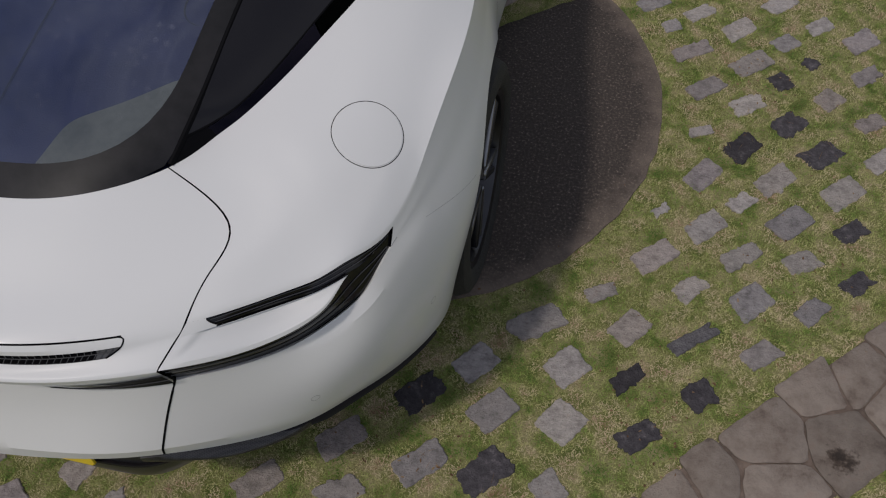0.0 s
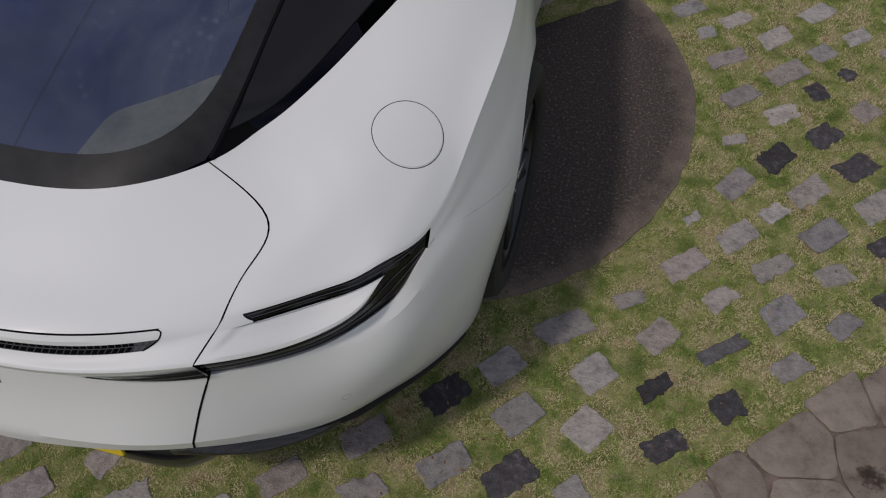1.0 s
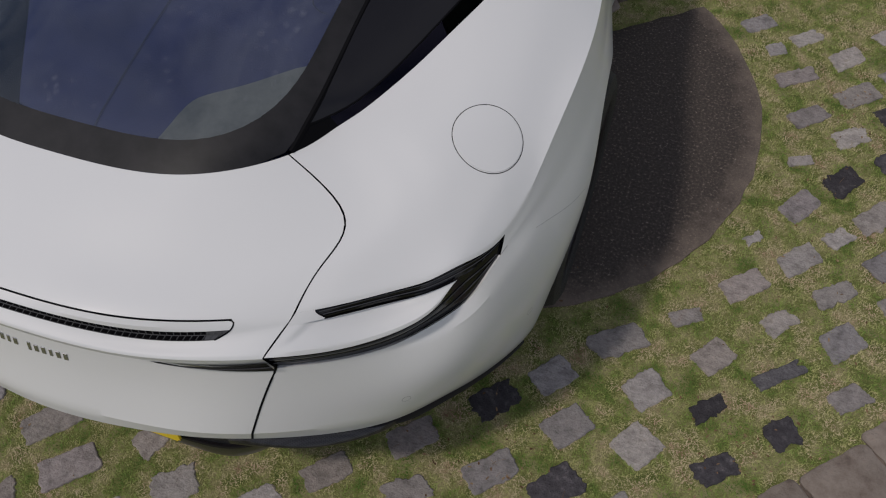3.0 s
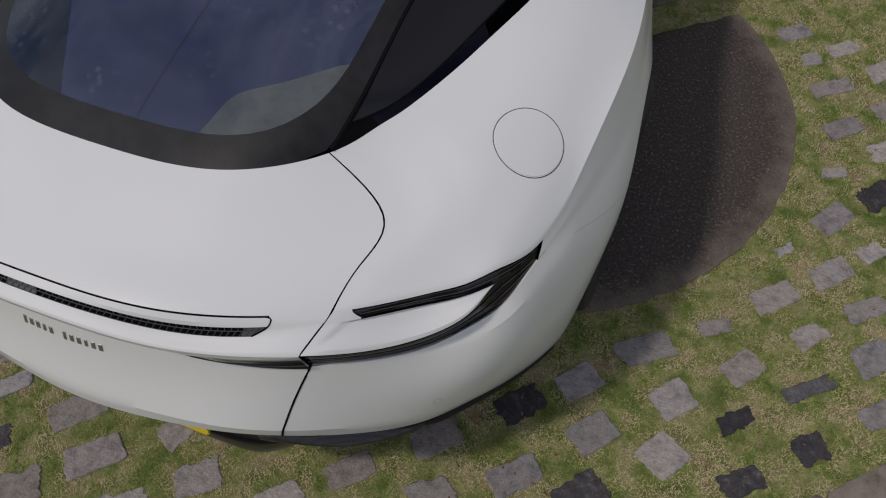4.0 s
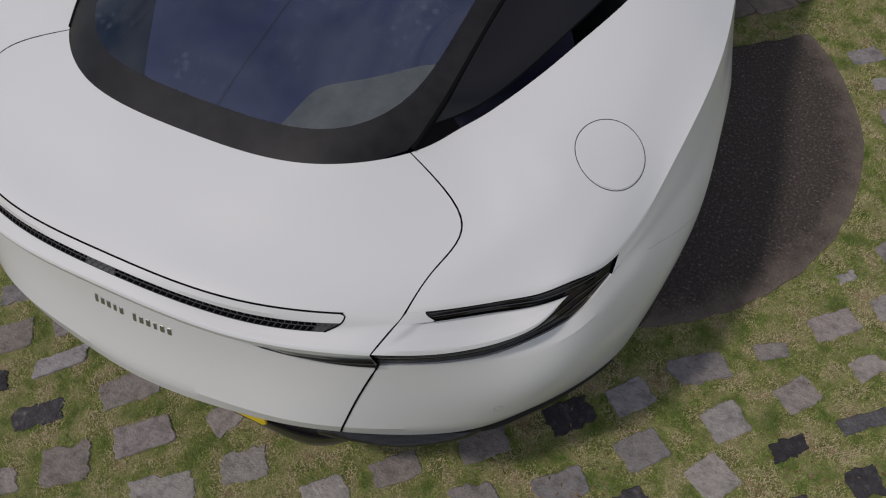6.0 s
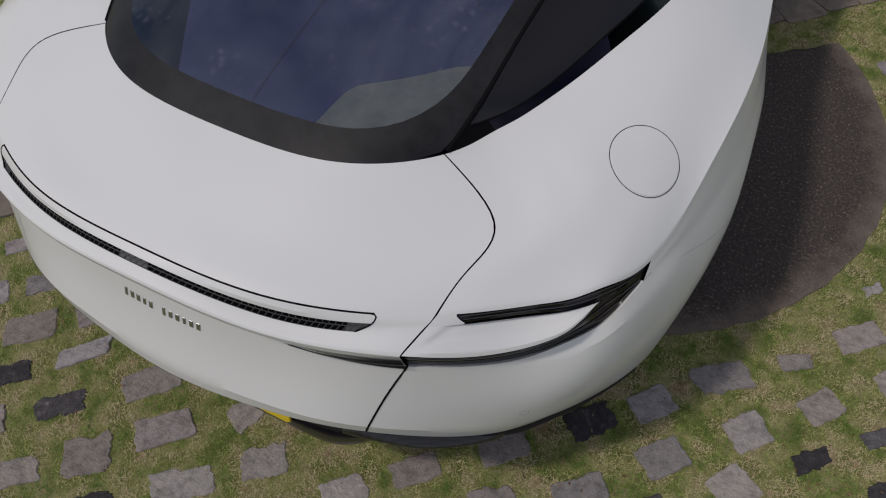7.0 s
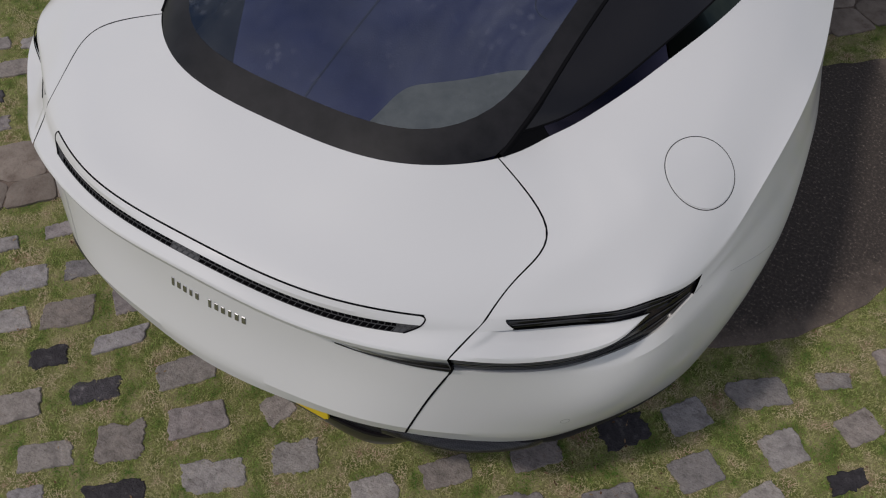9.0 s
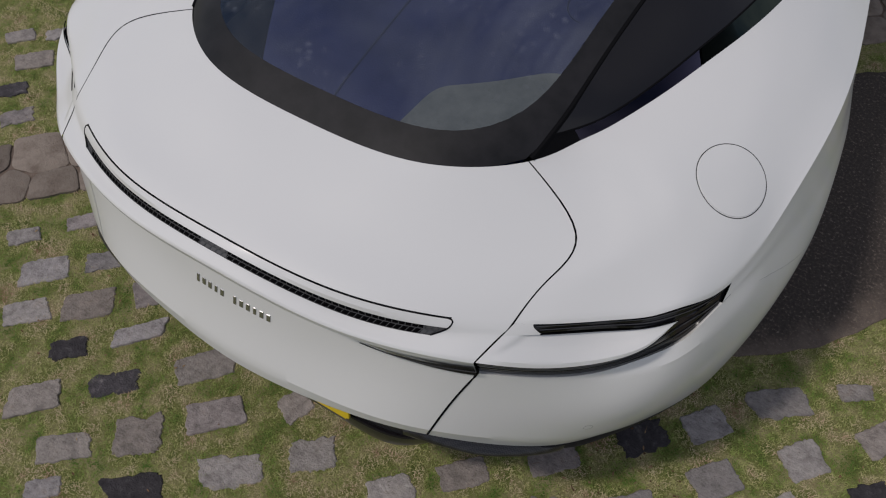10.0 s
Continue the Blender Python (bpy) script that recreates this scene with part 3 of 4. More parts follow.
def shelf_patch():
    """The shelf inside the hook: flush beside the gap, hollowed towards the corner along a slanted crease."""
    us, vs = DV(u_b, U_INNER, 70), np.r_[5, 5.04, 5.08, 5.14, DV(5.2, 6, 14)]
    p = body(us, vs)
    n = normals(p)
    ease = lambda t: np.clip(t, 0, 1) ** 2 * (3 - 2 * np.clip(t, 0, 1))
    crease = u_b + 0.02 + (U_LAMP - u_b) * (.25 + .75 * np.clip((vs - 5.1) / .9, 0, 1))
    deep = ease((us[:, None] - crease + .03) / .055) * ease((vs - 5.10) / .55) * ease((U_INNER - us[:, None]) / .5)
    rim = np.clip((vs - 5) / .14, 0, 1) * np.clip((6 - vs) / .9, 0, 1) * ease((us[:, None] - u_b) / .1) * ease((U_INNER - us[:, None]) / .5)
    p = p + n * (0.004 * rim - 0.0055 * deep)[:, :, None]
    return [tuple(q) for q in p.reshape(-1, 3)], grid_faces(len(us), len(vs), flip=True)


for side in (1, -1):
    mir = side < 0
    us_b = np.r_[DV(u_b, U_INNER, 40), DV(U_INNER, U_TIP, 14)[1:]]
    part("bumper_corner", weld("bumper_corner", [sheet(us_b, np.r_[0, .5, 1, 1.5, 2, DV(2, 3.75, 14)[1:], 3.83, 3.92, 4], 0, 0.008)], PAINT, mir, 15), car, "white rear bumper corner with a folded lower edge")
    lamp = part("tail_lamp", weld("tail_lamp", [sheet(us_b, DV(4, 5, 5), -0.005, 0.01), sheet(DV(U_INNER, U_TIP, 14), DV(5, 6, 3), -0.005), strip_patch(LAMP_FROM, 44, -0.006)], LAMP, mir), car, "smoked hook-shaped tail lamp")
    for v, k0, lift in ((4.30, u_b, -.0035), (4.62, u_b, -.0035), (6.35, U_LAMP + .06, -.0045), (6.7, U_LAMP + .03, -.0045)):
        us_r = DV(k0, U_TIP - .03, 40)
        bead = tube(flipped(trace(us_r, [v] * 40, lift), side), 0.0011, seg=5)
        part("lamp_rib", mesh_of("lamp_rib", *bead, RIB), lamp)
    rim_line = tube(flipped(trace(DV(U_LAMP + .075, U_INNER, 30), [6.03] * 30, .0002), side), 0.0013, seg=5)
    part("lamp_seal", mesh_of("lamp_seal", *rim_line, BLACK), lamp)
    part("lamp_shelf", weld("lamp_shelf", [shelf_patch(), strip_patch(None, 14, 0)], PAINT, mir, 30), car, "white shelf scooped out inside the lamp")
    us_q = np.r_[DV(u_b, U_TIP, 30), DV(U_TIP, KNOTS[8], 64)[1:], DV(KNOTS[8], KNOTS[9], 40)[1:]]
    part("quarter_panel", weld("quarter_panel", [sheet(us_q, np.r_[7, 7.045, 7.09, DV(7.2, 10, 22)]), sheet(us_q[29:], np.r_[0, .5, 1, 1.5, 2, DV(2, 3.75, 14)[1:], 3.83, 3.92, 4, 4.5, 5, 5.5, 6, 6.5, 7])], PAINT, mir, 17), car, "white rear wing over the wheel")
    us_d = DV(KNOTS[9] + 0.006, KNOTS[10] + 0.3, 30)
    part("door", weld("door", [sheet(us_d, np.r_[DV(0, 4, 14), 5, 6, DV(7, 10, 10)])], PAINT, mir), car)
    us_f = np.r_[DV(KNOTS[10] + 0.306, KNOTS[12], 90), DV(KNOTS[12], U_END, 16)[1:]]
    part("front_wing", weld("front_wing", [sheet(us_f, np.r_[DV(0, 4, 14), 5, 6, DV(7, 10, 10)])], PAINT, mir), car)
    # seam between bumper and wing: a short step by the lamp and a faint line by the arch
    for ua, ub, va, vb, r in ((U_TIP + .004, U_TIP + .05, 4.06, 4.2, .0010), (U_TIP + .42 * (KNOTS[7] - U_TIP), KNOTS[7] + .06, 3.8, 3.1, .0006)):
        bead = tube(flipped(trace(DV(ua, ub, 12), DV(va, vb, 12), -.0003), side), r, seg=5)
        part("bumper_seam", mesh_of("bumper_seam", *bead, SEAM), car)
    # parking sensors
    for c in ((.742, .086, .571), (.929, .388, .555)):
        ring = [onto((c[0] + .010 * math.cos(a) * (.8 if c[1] < .2 else .4), c[1] + .010 * math.cos(a) * (.6 if c[1] < .2 else .9), c[2] + .010 * math.sin(a)), -.0002)[0] for a in DV(0, 2 * math.pi, 25)[:-1]]
        bead = tube(flipped(ring, side), 0.0006, True, 5)
        part("parking_sensor", mesh_of("parking_sensor", *bead, SEAM), car)
us_all = DV(-U_END, U_END, 161)
part("inner_shell", weld("inner_shell", [sheet(us_all, np.r_[DV(1.2, 4, 10), 5, 6, DV(7, 9.9, 8)], -0.022)], BLACK), car)

# round fuel flap in the right wing
FLAP_C, FLAP_N = onto((.777, .541, .934))
e1 = np.cross(FLAP_N, (0, 0, 1))
e1 /= np.linalg.norm(e1)
e2 = np.cross(FLAP_N, e1)
FLAP_R = 0.0785
ring = lambda r, lift: [onto(FLAP_C + r * (math.cos(a) * e1 + math.sin(a) * e2), lift)[0] for a in DV(0, 2 * math.pi, 65)[:-1]]
flap = part("fuel_flap", None, car, "round white fuel filler flap")
verts = []
for r, lift in ((1, -.001), (.985, .0012), (.8, .0012), (.55, .0012), (.25, .0012)):
    verts += ring((FLAP_R - .0022) * r, lift)
n = 64
faces = [(k * n + i, k * n + (i + 1) % n, (k + 1) * n + (i + 1) % n, (k + 1) * n + i) for k in range(4) for i in range(n)] + [tuple(range(4 * n, 5 * n))]
part("flap_lid", weld("flap_lid", [(verts, faces)], PAINT), flap)
part("flap_gap", mesh_of("flap_gap", *tube(ring(FLAP_R, -.0005), 0.0011, True), BLACK), flap)

# plain raised bars where the maker's letters stand
for k in range(12):
    if k == 5:
        continue
    x = -.117 + .209 * (k + .5) / 12
    base_p, n3 = onto((x, -.118, .732))
    up = np.array((0, 0, 1)) - n3 * n3[2]
    up /= np.linalg.norm(up)
    right = np.cross(up, n3)
    m = Matrix(((right[0], up[0], n3[0], base_p[0]), (right[1], up[1], n3[1], base_p[1]), (right[2], up[2], n3[2], base_p[2] + .0), (0, 0, 0, 1)))
    h = .019 if k in (0, 6) else .0155
    bm = bmesh.new()
    bmesh.ops.create_cube(bm, size=1)
    bmesh.ops.scale(bm, vec=(.0098 if k % 3 else .0075, h * 1.22, .004), verts=bm.verts)
    bmesh.ops.bevel(bm, geom=bm.edges, offset=.0008, segments=1, affect="EDGES")
    bmesh.ops.transform(bm, matrix=m, verts=bm.verts)
    me = bpy.data.meshes.new("badge_bar")
    bm.to_mesh(me)
    bm.free()
    me.materials.append(CHROME)
    part("badge_bar", me, lid, "small satin metal bar" if k == 0 else "")

# black valance and diffuser under the bumper
V_TOP = [(0, -.10, .535), (.20, -.095, .532), (.37, -.065, .525), (.455, 0, .505)]
V_MID = [(0, -.122, .452), (.20, -.114, .446), (.36, -.100, .434), (.455, -.045, .430)]
V_LOW = [(0, -.095, .315), (.20, -.090, .302), (.345, -.080, .292), (.44, -.01, .300)]
V_IN = [(0, .10, .28), (.20, .12, .25), (.33, .13, .25), (.40, .14, .27)]
vk = np.arange(4.0)
rows_v = [natural(vk, np.array(r), DV(0, 3, 40)) for r in (V_TOP, V_MID, V_LOW, V_IN)]


def outwards(p):
    """The level direction away from the middle of the car's tail."""
    d = np.array((p[0] - .30, p[1] - .55, 0))
    return d / np.linalg.norm(d)


for side in (1, -1):
    col_pts = []
    for i in range(40):
        c = [r[i] for r in rows_v]
        col_pts.append([c[0] * (1 - t) + c[1] * t for t in DV(0, 1, 5)] + [c[1] * (1 - t) + c[2] * t + np.array((0, -.014 * math.sin(math.pi * t), 0)) for t in DV(0, 1, 7)[1:]] + [c[2] * (1 - t) + c[3] * t for t in DV(0, 1, 3)[1:]])
    verts = flipped([p for c in col_pts for p in c], side)
    part("diffuser", mesh_of("diffuser", verts, grid_faces(40, 13, flip=side > 0), CARBON), car, "black carbon fibre diffuser under the bumper")
    lip = [p + np.array((0, -.004, 0)) for p in rows_v[1]]
    part("diffuser_lip", mesh_of("diffuser_lip", *tube(flipped(lip, side), .005), GLOSS), car, "gloss black rim of the diffuser")
    # the carbon blade that stands out under the bumper's corner
    edge_pts = trace(DV(U_GAP - .10, KNOTS[3] + .06, 44), [1.0] * 44, 0)
    verts = []
    for i, p in enumerate(edge_pts):
        t = i / 43
        w = .018 * min(1, t / .45) * min(1, (1 - t) / .45) ** .6
        o = outwards(p)
        verts += [tuple(p - o * .030 + np.array((0, 0, dz))) for dz in (-.004,)]
        verts += [tuple(p + o * w * a + np.array((0, 0, dz))) for a, dz in ((0, -.012), (.6, -.018), (.92, -.022), (1, -.026), (.94, -.031), (.5, -.033))]
        verts.append(tuple(p - o * .030 + np.array((0, 0, -.040))))
    part("splitter_blade", mesh_of("splitter_blade", flipped(verts, side), grid_faces(44, 8, flip=side > 0), CARBON), car, "woven carbon fibre splitter blade")
    # the dark plastic skirt that carries on round the corner to the wheel
    edge_pts = trace(DV(KNOTS[3] - .06, U_TIP - .05, 40), [1.0] * 40, 0)
    verts = []
    for i, p in enumerate(edge_pts):
        t = i / 39
        drop = .050 * min(1, t / .2) ** .6 * (1 - .45 * t)
        o = outwards(p)
        verts += [tuple(p + o * a + np.array((0, 0, -drop * b))) for a, b in ((-.012, -.05), (-.003, .04), (.001, .5), (0, .9), (-.008, 1), (-.05, 1.02))]
    part("bumper_skirt", mesh_of("bumper_skirt", flipped(verts, side), grid_faces(40, 6, flip=side > 0), SKIRT), car, "dark plastic skirt under the bumper corner")
plate = part("number_plate", None, car, "yellow rear number plate")
bm = bmesh.new()
bmesh.ops.create_cube(bm, size=1)
bmesh.ops.scale(bm, vec=(.52, .006, .111), verts=bm.verts)
bmesh.ops.bevel(bm, geom=[e for e in bm.edges if abs((e.verts[0].co - e.verts[1].co).y) > .003], offset=.008, segments=3, affect="EDGES")
bmesh.ops.transform(bm, matrix=pose(.004, -.119, .497, -8), verts=bm.verts)
me = bpy.data.meshes.new("plate_sheet")
bm.to_mesh(me)
bm.free()
me.materials.append(PLATE)
part("plate_sheet", me, plate)
for k in range(7):
    bm = bmesh.new()
    bmesh.ops.create_cube(bm, size=1)
    bmesh.ops.scale(bm, vec=(.040, .002, .075), verts=bm.verts)
    bmesh.ops.transform(bm, matrix=pose(.004, -.119, .497, -8) @ pose(-.2 + k * .06 + (.03 if k > 3 else 0), -.0036, 0), verts=bm.verts)
    me = bpy.data.meshes.new("plate_bar")
    bm.to_mesh(me)
    bm.free()
    me.materials.append(BLACK)
    part("plate_bar", me, plate)


# ---- greenhouse ----
MID = [(.195, .991), (.40, 1.052), (.70, 1.125), (1.10, 1.20), (1.50, 1.25), (2.0, 1.279), (2.40, 1.262), (2.75, 1.16), (3.15, .985)]
RAIL = [(.425, .346, .982), (.443, .44, 1.018), (.448, .55, 1.040), (.456, .68, 1.075), (.475, .90, 1.125), (.50, 1.25, 1.185), (.53, 1.8, 1.225), (.53, 2.25, 1.215), (.58, 2.65, 1.10), (.68, 3.0, .95)]
MID_K = np.array([p[0] for p in MID])
RAIL_K = np.array([p[1] for p in RAIL])


def mid_at(y):
    return natural(MID_K, np.array(MID), y)[:, 1]


def rail_at(y):
    return natural(RAIL_K, np.array(RAIL), y)


FOOT = long_lines(DV(0, U_GAP, 120))[10]


def top_point(f, s, y0=(.195, .346), y1=(1.2, 1.3), power=3.8):
    """A point on the rear screen: f from -1 to 1 across, s from 0 at its foot to 1."""
    f, s = np.atleast_1d(f), np.atleast_1d(s)
    yc, yr = y0[0] + (y1[0] - y0[0]) * s, y0[1] + (y1[1] - y0[1]) * s
    rail, zc = rail_at(yr), mid_at(yc)
    bend = np.abs(f) ** power
    out = np.stack([rail[:, 0] * f, yc + (yr - yc) * bend, zc + (rail[:, 2] - zc) * f * f], 1)
    # the foot of the screen lies on the edge of the boot lid
    foot_y = np.interp(np.abs(f) * .425, FOOT[:, 0], FOOT[:, 1])
    foot_z = np.interp(np.abs(f) * .425, FOOT[:, 0], FOOT[:, 2])
    near = np.clip(1 - s, 0, 1) ** 1.6
    z0 = .991 + (.982 - .991) * f * f
    out[:, 1] += (foot_y - (y0[0] + (y0[1] - y0[0]) * bend)) * near
    out[:, 2] += (foot_z - z0) * near
    return out


def loop(n, half_f, half_s, corner, centre_s=0.5):
    """A rounded rectangle in (f, s)."""
    a = np.arange(n) / n * 2 * np.pi
    c, d = np.cos(a), np.sin(a)
    r = (np.abs(c) ** corner + np.abs(d) ** corner) ** (-1 / corner)
    return half_f * r * c, centre_s + half_s * r * d


def ring_mesh(name, outer, inner, steps, mat, close=False):
    (f0, s0), (f1, s1) = outer, inner
    n = len(f0)
    verts, faces = [], []
    for k in range(steps + 1):
        w = k / steps
        verts += [tuple(p) for p in top_point(f0 + (f1 - f0) * w, s0 + (s1 - s0) * w)]
    for k in range(steps):
        for i in range(n):
            a, b = k * n + i, k * n + (i + 1) % n
            faces.append((a, b, b + n, a + n))
    if close:
        c = len(verts)
        verts.append(tuple(top_point(0.0, float(np.mean(s1)))[0]))
        faces += [(steps * n + i, steps * n + (i + 1) % n, c) for i in range(n)]
    return mesh_of(name, verts, faces, mat)


NL = 120
outer = loop(NL, 0.998, 0.4995, 40)
inner = loop(NL, 0.895, 0.430, 6.3)
core = loop(NL, 0.02, 0.01, 5.0)
screen = part("rear_screen", ring_mesh("rear_screen", inner, core, 14, GLASS, True), car, "tinted rear window glass")
screen.visible_shadow = False
part("frit_band", ring_mesh("frit_band", outer, inner, 5, FRIT), screen, "black printed border")


def side_point(y, w):
    """Between the belt (w 0) and the roof rail (w 1) at y along the car."""
    y = np.atleast_1d(y)
    belt_u = DV(U_GAP, KNOTS[11], 240)
    belt = long_lines(belt_u)[10]
    b = np.stack([np.interp(y, belt[:, 1], belt[:, k]) for k in range(3)], 1)
    r = rail_at(y)
    w = np.atleast_1d(w)[:, None]
    out = b * (1 - w) + r * w
    out[:, 0] += 0.012 * np.sin(np.pi * w[:, 0]) * np.clip((y - .346) / .5, 0, 1)
    return out


def split_w(y):
    """Where the strake meets the side glass: a quick sweep down from the screen's corner, then along the belt."""
    y = np.asarray(y, float)
    return np.minimum(1, .20 + .80 * np.exp(-(y - .40) / .045) + .4 * np.clip(y - 1, 0, 1) ** 1.5)


for side in (1, -1):
    hi = [side_point(np.full(6, y), DV(0.002, min(.985, float(split_w(y))), 6)) for y in DV(.35, .450, 12)]
    part("strake_foot", mesh_of("strake_foot", flipped([p for row in hi for p in row], side), grid_faces(12, 6, flip=side < 0), STRIP), car)
    hi = [side_point(np.full(6, y), DV(float(split_w(y)) + 0.006, 0.985, 6)) for y in np.r_[DV(.404, .6, 30), DV(.6, 2.45, 31)[1:]]]
    part("roof_strake", mesh_of("roof_strake", flipped([p for row in hi for p in row], side), grid_faces(60, 6, flip=side < 0), GLOSS), car, "gloss black strake beside the roof")
    for name, ya, yb, mat, label in (("quarter_window", .447, .745, DARK_GLASS, "dark tinted quarter window"), ("door_window", .752, 2.3, DOOR_GLASS, "black tinted side window with tree reflection in its gloss colour")):
        rows_w = []
        for y in ya + (yb - ya) * DV(0, 1, 40) ** 1.3:
            ws = DV(0, float(split_w(y)) - 0.006, 6)
            lean = 0.10 * np.clip((y - .5) / .2, 0, 1)
            rows_w.append(side_point(y + lean * ws, ws))
        part(name, mesh_of(name, flipped([p for row in rows_w for p in row], side), grid_faces(40, 6, flip=side < 0), mat), car, label)

for side in (1, -1):
    seal = [p - (0, 0, .006) for p in rail_at(DV(.352, 1.32, 40))]
    part("screen_seal", mesh_of("screen_seal", *tube(flipped(seal, side), .0068), BLACK), car)
    split = [side_point(y, float(split_w(y)))[0] for y in DV(.408, 1.9, 60)]
    part("window_seal", mesh_of("window_seal", *tube(flipped(split, side), .0022), BLACK), car)
ys = DV(1.32, 2.45, 24)
v = []
for y in ys:
    r, zc = rail_at(y)[0], mid_at(y)[0]
    for f in DV(-1, 1, 15):
        v.append((r[0] * f, y, zc + (r[2] - zc) * f * f))
part("roof", mesh_of("roof", v, grid_faces(24, 15), GLOSS), car, "gloss black roof panel")
v = []
for s in DV(0, 1, 14):
    yc, yr = 2.47 + 0.66 * s, 2.47 + 0.45 * s
    r, zc = rail_at(yr)[0], mid_at(yc)[0]
    for f in DV(-1, 1, 15):
        v.append((r[0] * f, yc + (yr - yc) * f * f, zc + (r[2] - zc) * f * f))
part("windscreen", mesh_of("windscreen", v, grid_faces(14, 15), DARK_GLASS), car)
v = []
hood_u = DV(KNOTS[10] + 0.12, U_END - 0.12, 30)
hl = long_lines(hood_u)[10]
for p in hl:
    for f in DV(-1, 1, 13):
        v.append((p[0] * f, p[1] + 0.05 * (1 - f * f), p[2] + 0.045 * (1 - f * f)))
part("bonnet", mesh_of("bonnet", v, grid_faces(30, 13), PAINT), car)

# cabin
def box(sx, sy, sz, bevel=0.0, segments=2):
    bm = bmesh.new()
    bmesh.ops.create_cube(bm, size=1)
    bmesh.ops.scale(bm, vec=(sx, sy, sz), verts=bm.verts)
    if bevel:
        bmesh.ops.bevel(bm, geom=bm.edges, offset=bevel, segments=segments, affect="EDGES", profile=0.5)
    return bm


def from_bm(name, bm, mat, at=None, angle=40):
    if at is not None:
        bmesh.ops.transform(bm, matrix=at, verts=bm.verts)
    me = bpy.data.meshes.new(name)
    bm.to_mesh(me)
    bm.free()
    me.materials.append(mat)
    me.polygons.foreach_set("use_smooth", [True] * len(me.polygons))
    me.set_sharp_from_angle(angle=radians(angle))
    return me


part("cabin_floor", from_bm("cabin_floor", box(1.3, 2.6, 0.04), CABIN, pose(0, 1.75, 0.62)), car)

TRIM_TOP = [(.158, .290, .985), (.163, .340, .985), (.168, .385, .985), (.180, .418, .985), (.205, .442, .985), (.262, .487, .985), (.325, .545, .986), (.385, .600, .985), (.420, .640, .975)]
rim_pts = natural(np.array((0, 1, 2, 3, 4, 5.5, 7.2, 9.0, 10.3)), np.array(TRIM_TOP), DV(0, 10.3, 40))
verts = []
for p in rim_pts:
    verts.append((p[0], p[1] + .003, p[2] - .012))
    foot = np.array((min(p[0] * 1.02, .385), .255 + .10 * np.clip((p[0] - .16) / .25, 0, 1) ** 1.5, .975))
    for t in DV(0, 1, 10):
        q = p * (1 - t) + foot * t
        verts.append((q[0], q[1], q[2] + .006 * math.sin(math.pi * t)))
part("shelf_trim", mesh_of("shelf_trim", verts, grid_faces(40, 11), SHELF), car, "grey moulded trim behind the rear window")
v = []
for sh in DV(.01, 1.0, 24):
    for f in DV(-min(.91, .36 + 1.2 * sh), .91, 25):
        p = top_point(f, sh)[0]
        v.append((p[0], p[1], p[2] - .095 + .02 * f ** 4))
part("parcel_shelf", mesh_of("parcel_shelf", v, grid_faces(24, 25), BLUE), car, "mottled blue shelf under the rear window")


def on_shelf(pts, lift=.004):
    return [top_point(x / .45, (y - .195) / 1.005)[0] + (0, 0, lift - .095) for x, y in pts]


part("shelf_seam", mesh_of("shelf_seam", *tube(on_shelf([(-.026, .28), (-.025, .35), (-.014, .47), (-.001, .61), (.012, .75), (.02, .88)]), .0011), NAVY), car)
part("speaker_ring", mesh_of("speaker_ring", *tube(on_shelf([(.37 + .075 * math.cos(a), .725 + .075 * math.sin(a)) for a in DV(0, 2 * math.pi, 40)[:-1]], .006), .0011, True), NAVY), car)

# ---- wheels ----
def wheel(y, side):
    hub = part("wheel", None, car)
    hub.location = (0, 0, 0)
    def turned(name, profile, mat, seg=48):
        bm = bmesh.new()
        rings = []
        for x, r in profile:
            rings.append([bm.verts.new((x, r * math.cos(a), r * math.sin(a))) for a in (2 * math.pi * k / seg for k in range(seg))])
        for a, b in zip(rings, rings[1:]):
            for k in range(seg):
                bm.faces.new((a[k], a[(k + 1) % seg], b[(k + 1) % seg], b[k]))
        bmesh.ops.recalc_face_normals(bm, faces=bm.faces)
        return from_bm(name, bm, mat, Matrix.Translation((0, y, HUB_Z)) @ Matrix.Diagonal((side, 1, 1, 1)))
    part("tyre", turned("tyre", [(.68, .26), (.68, .33), (.71, .352), (.82, .356), (.93, .352), (.962, .337), (.974, .31), (.966, .272), (.95, .258)], RUBBER), hub)
    part("rim", turned("rim", [(.68, .25), (.92, .25), (.962, .262), (.955, .247), (.91, .235), (.82, .10), (.82, .01)], RIM), hub)
    for k in range(10):
        a = 2 * math.pi * (k // 2 + 0.25) / 5 + (.13 if k % 2 else -.13)
        bm = box(0.026, 0.022, 0.20, 0.006)
        part("spoke", from_bm("spoke", bm, SPOKE if k % 2 else RIM, Matrix.Translation((side * .94, y, HUB_Z)) @ Matrix.Rotation(a, 4, "X") @ Matrix.Translation((0, 0, .135))), hub)
    return hub


for y in (AXLE_R, AXLE_F):
    for side in (1, -1):
        wheel(y, side)

# ---- ground ----
ground = tagged(new("ground", mesh_of("ground", [(-60, -60, 0), (60, -60, 0), (60, 60, 0), (-60, 60, 0)], [(0, 1, 2, 3)], GRASS, False)), "short patchy green and straw-coloured lawn", "ground", kind="structure")
pavement = tagged(new("pavement"), "rough stone setts laid diagonally in short lawn", "pavement", kind="structure")
rng = random.Random(11)
SETTS = []                                             # centre, half sizes and turn of each sett, for the grass to keep clear


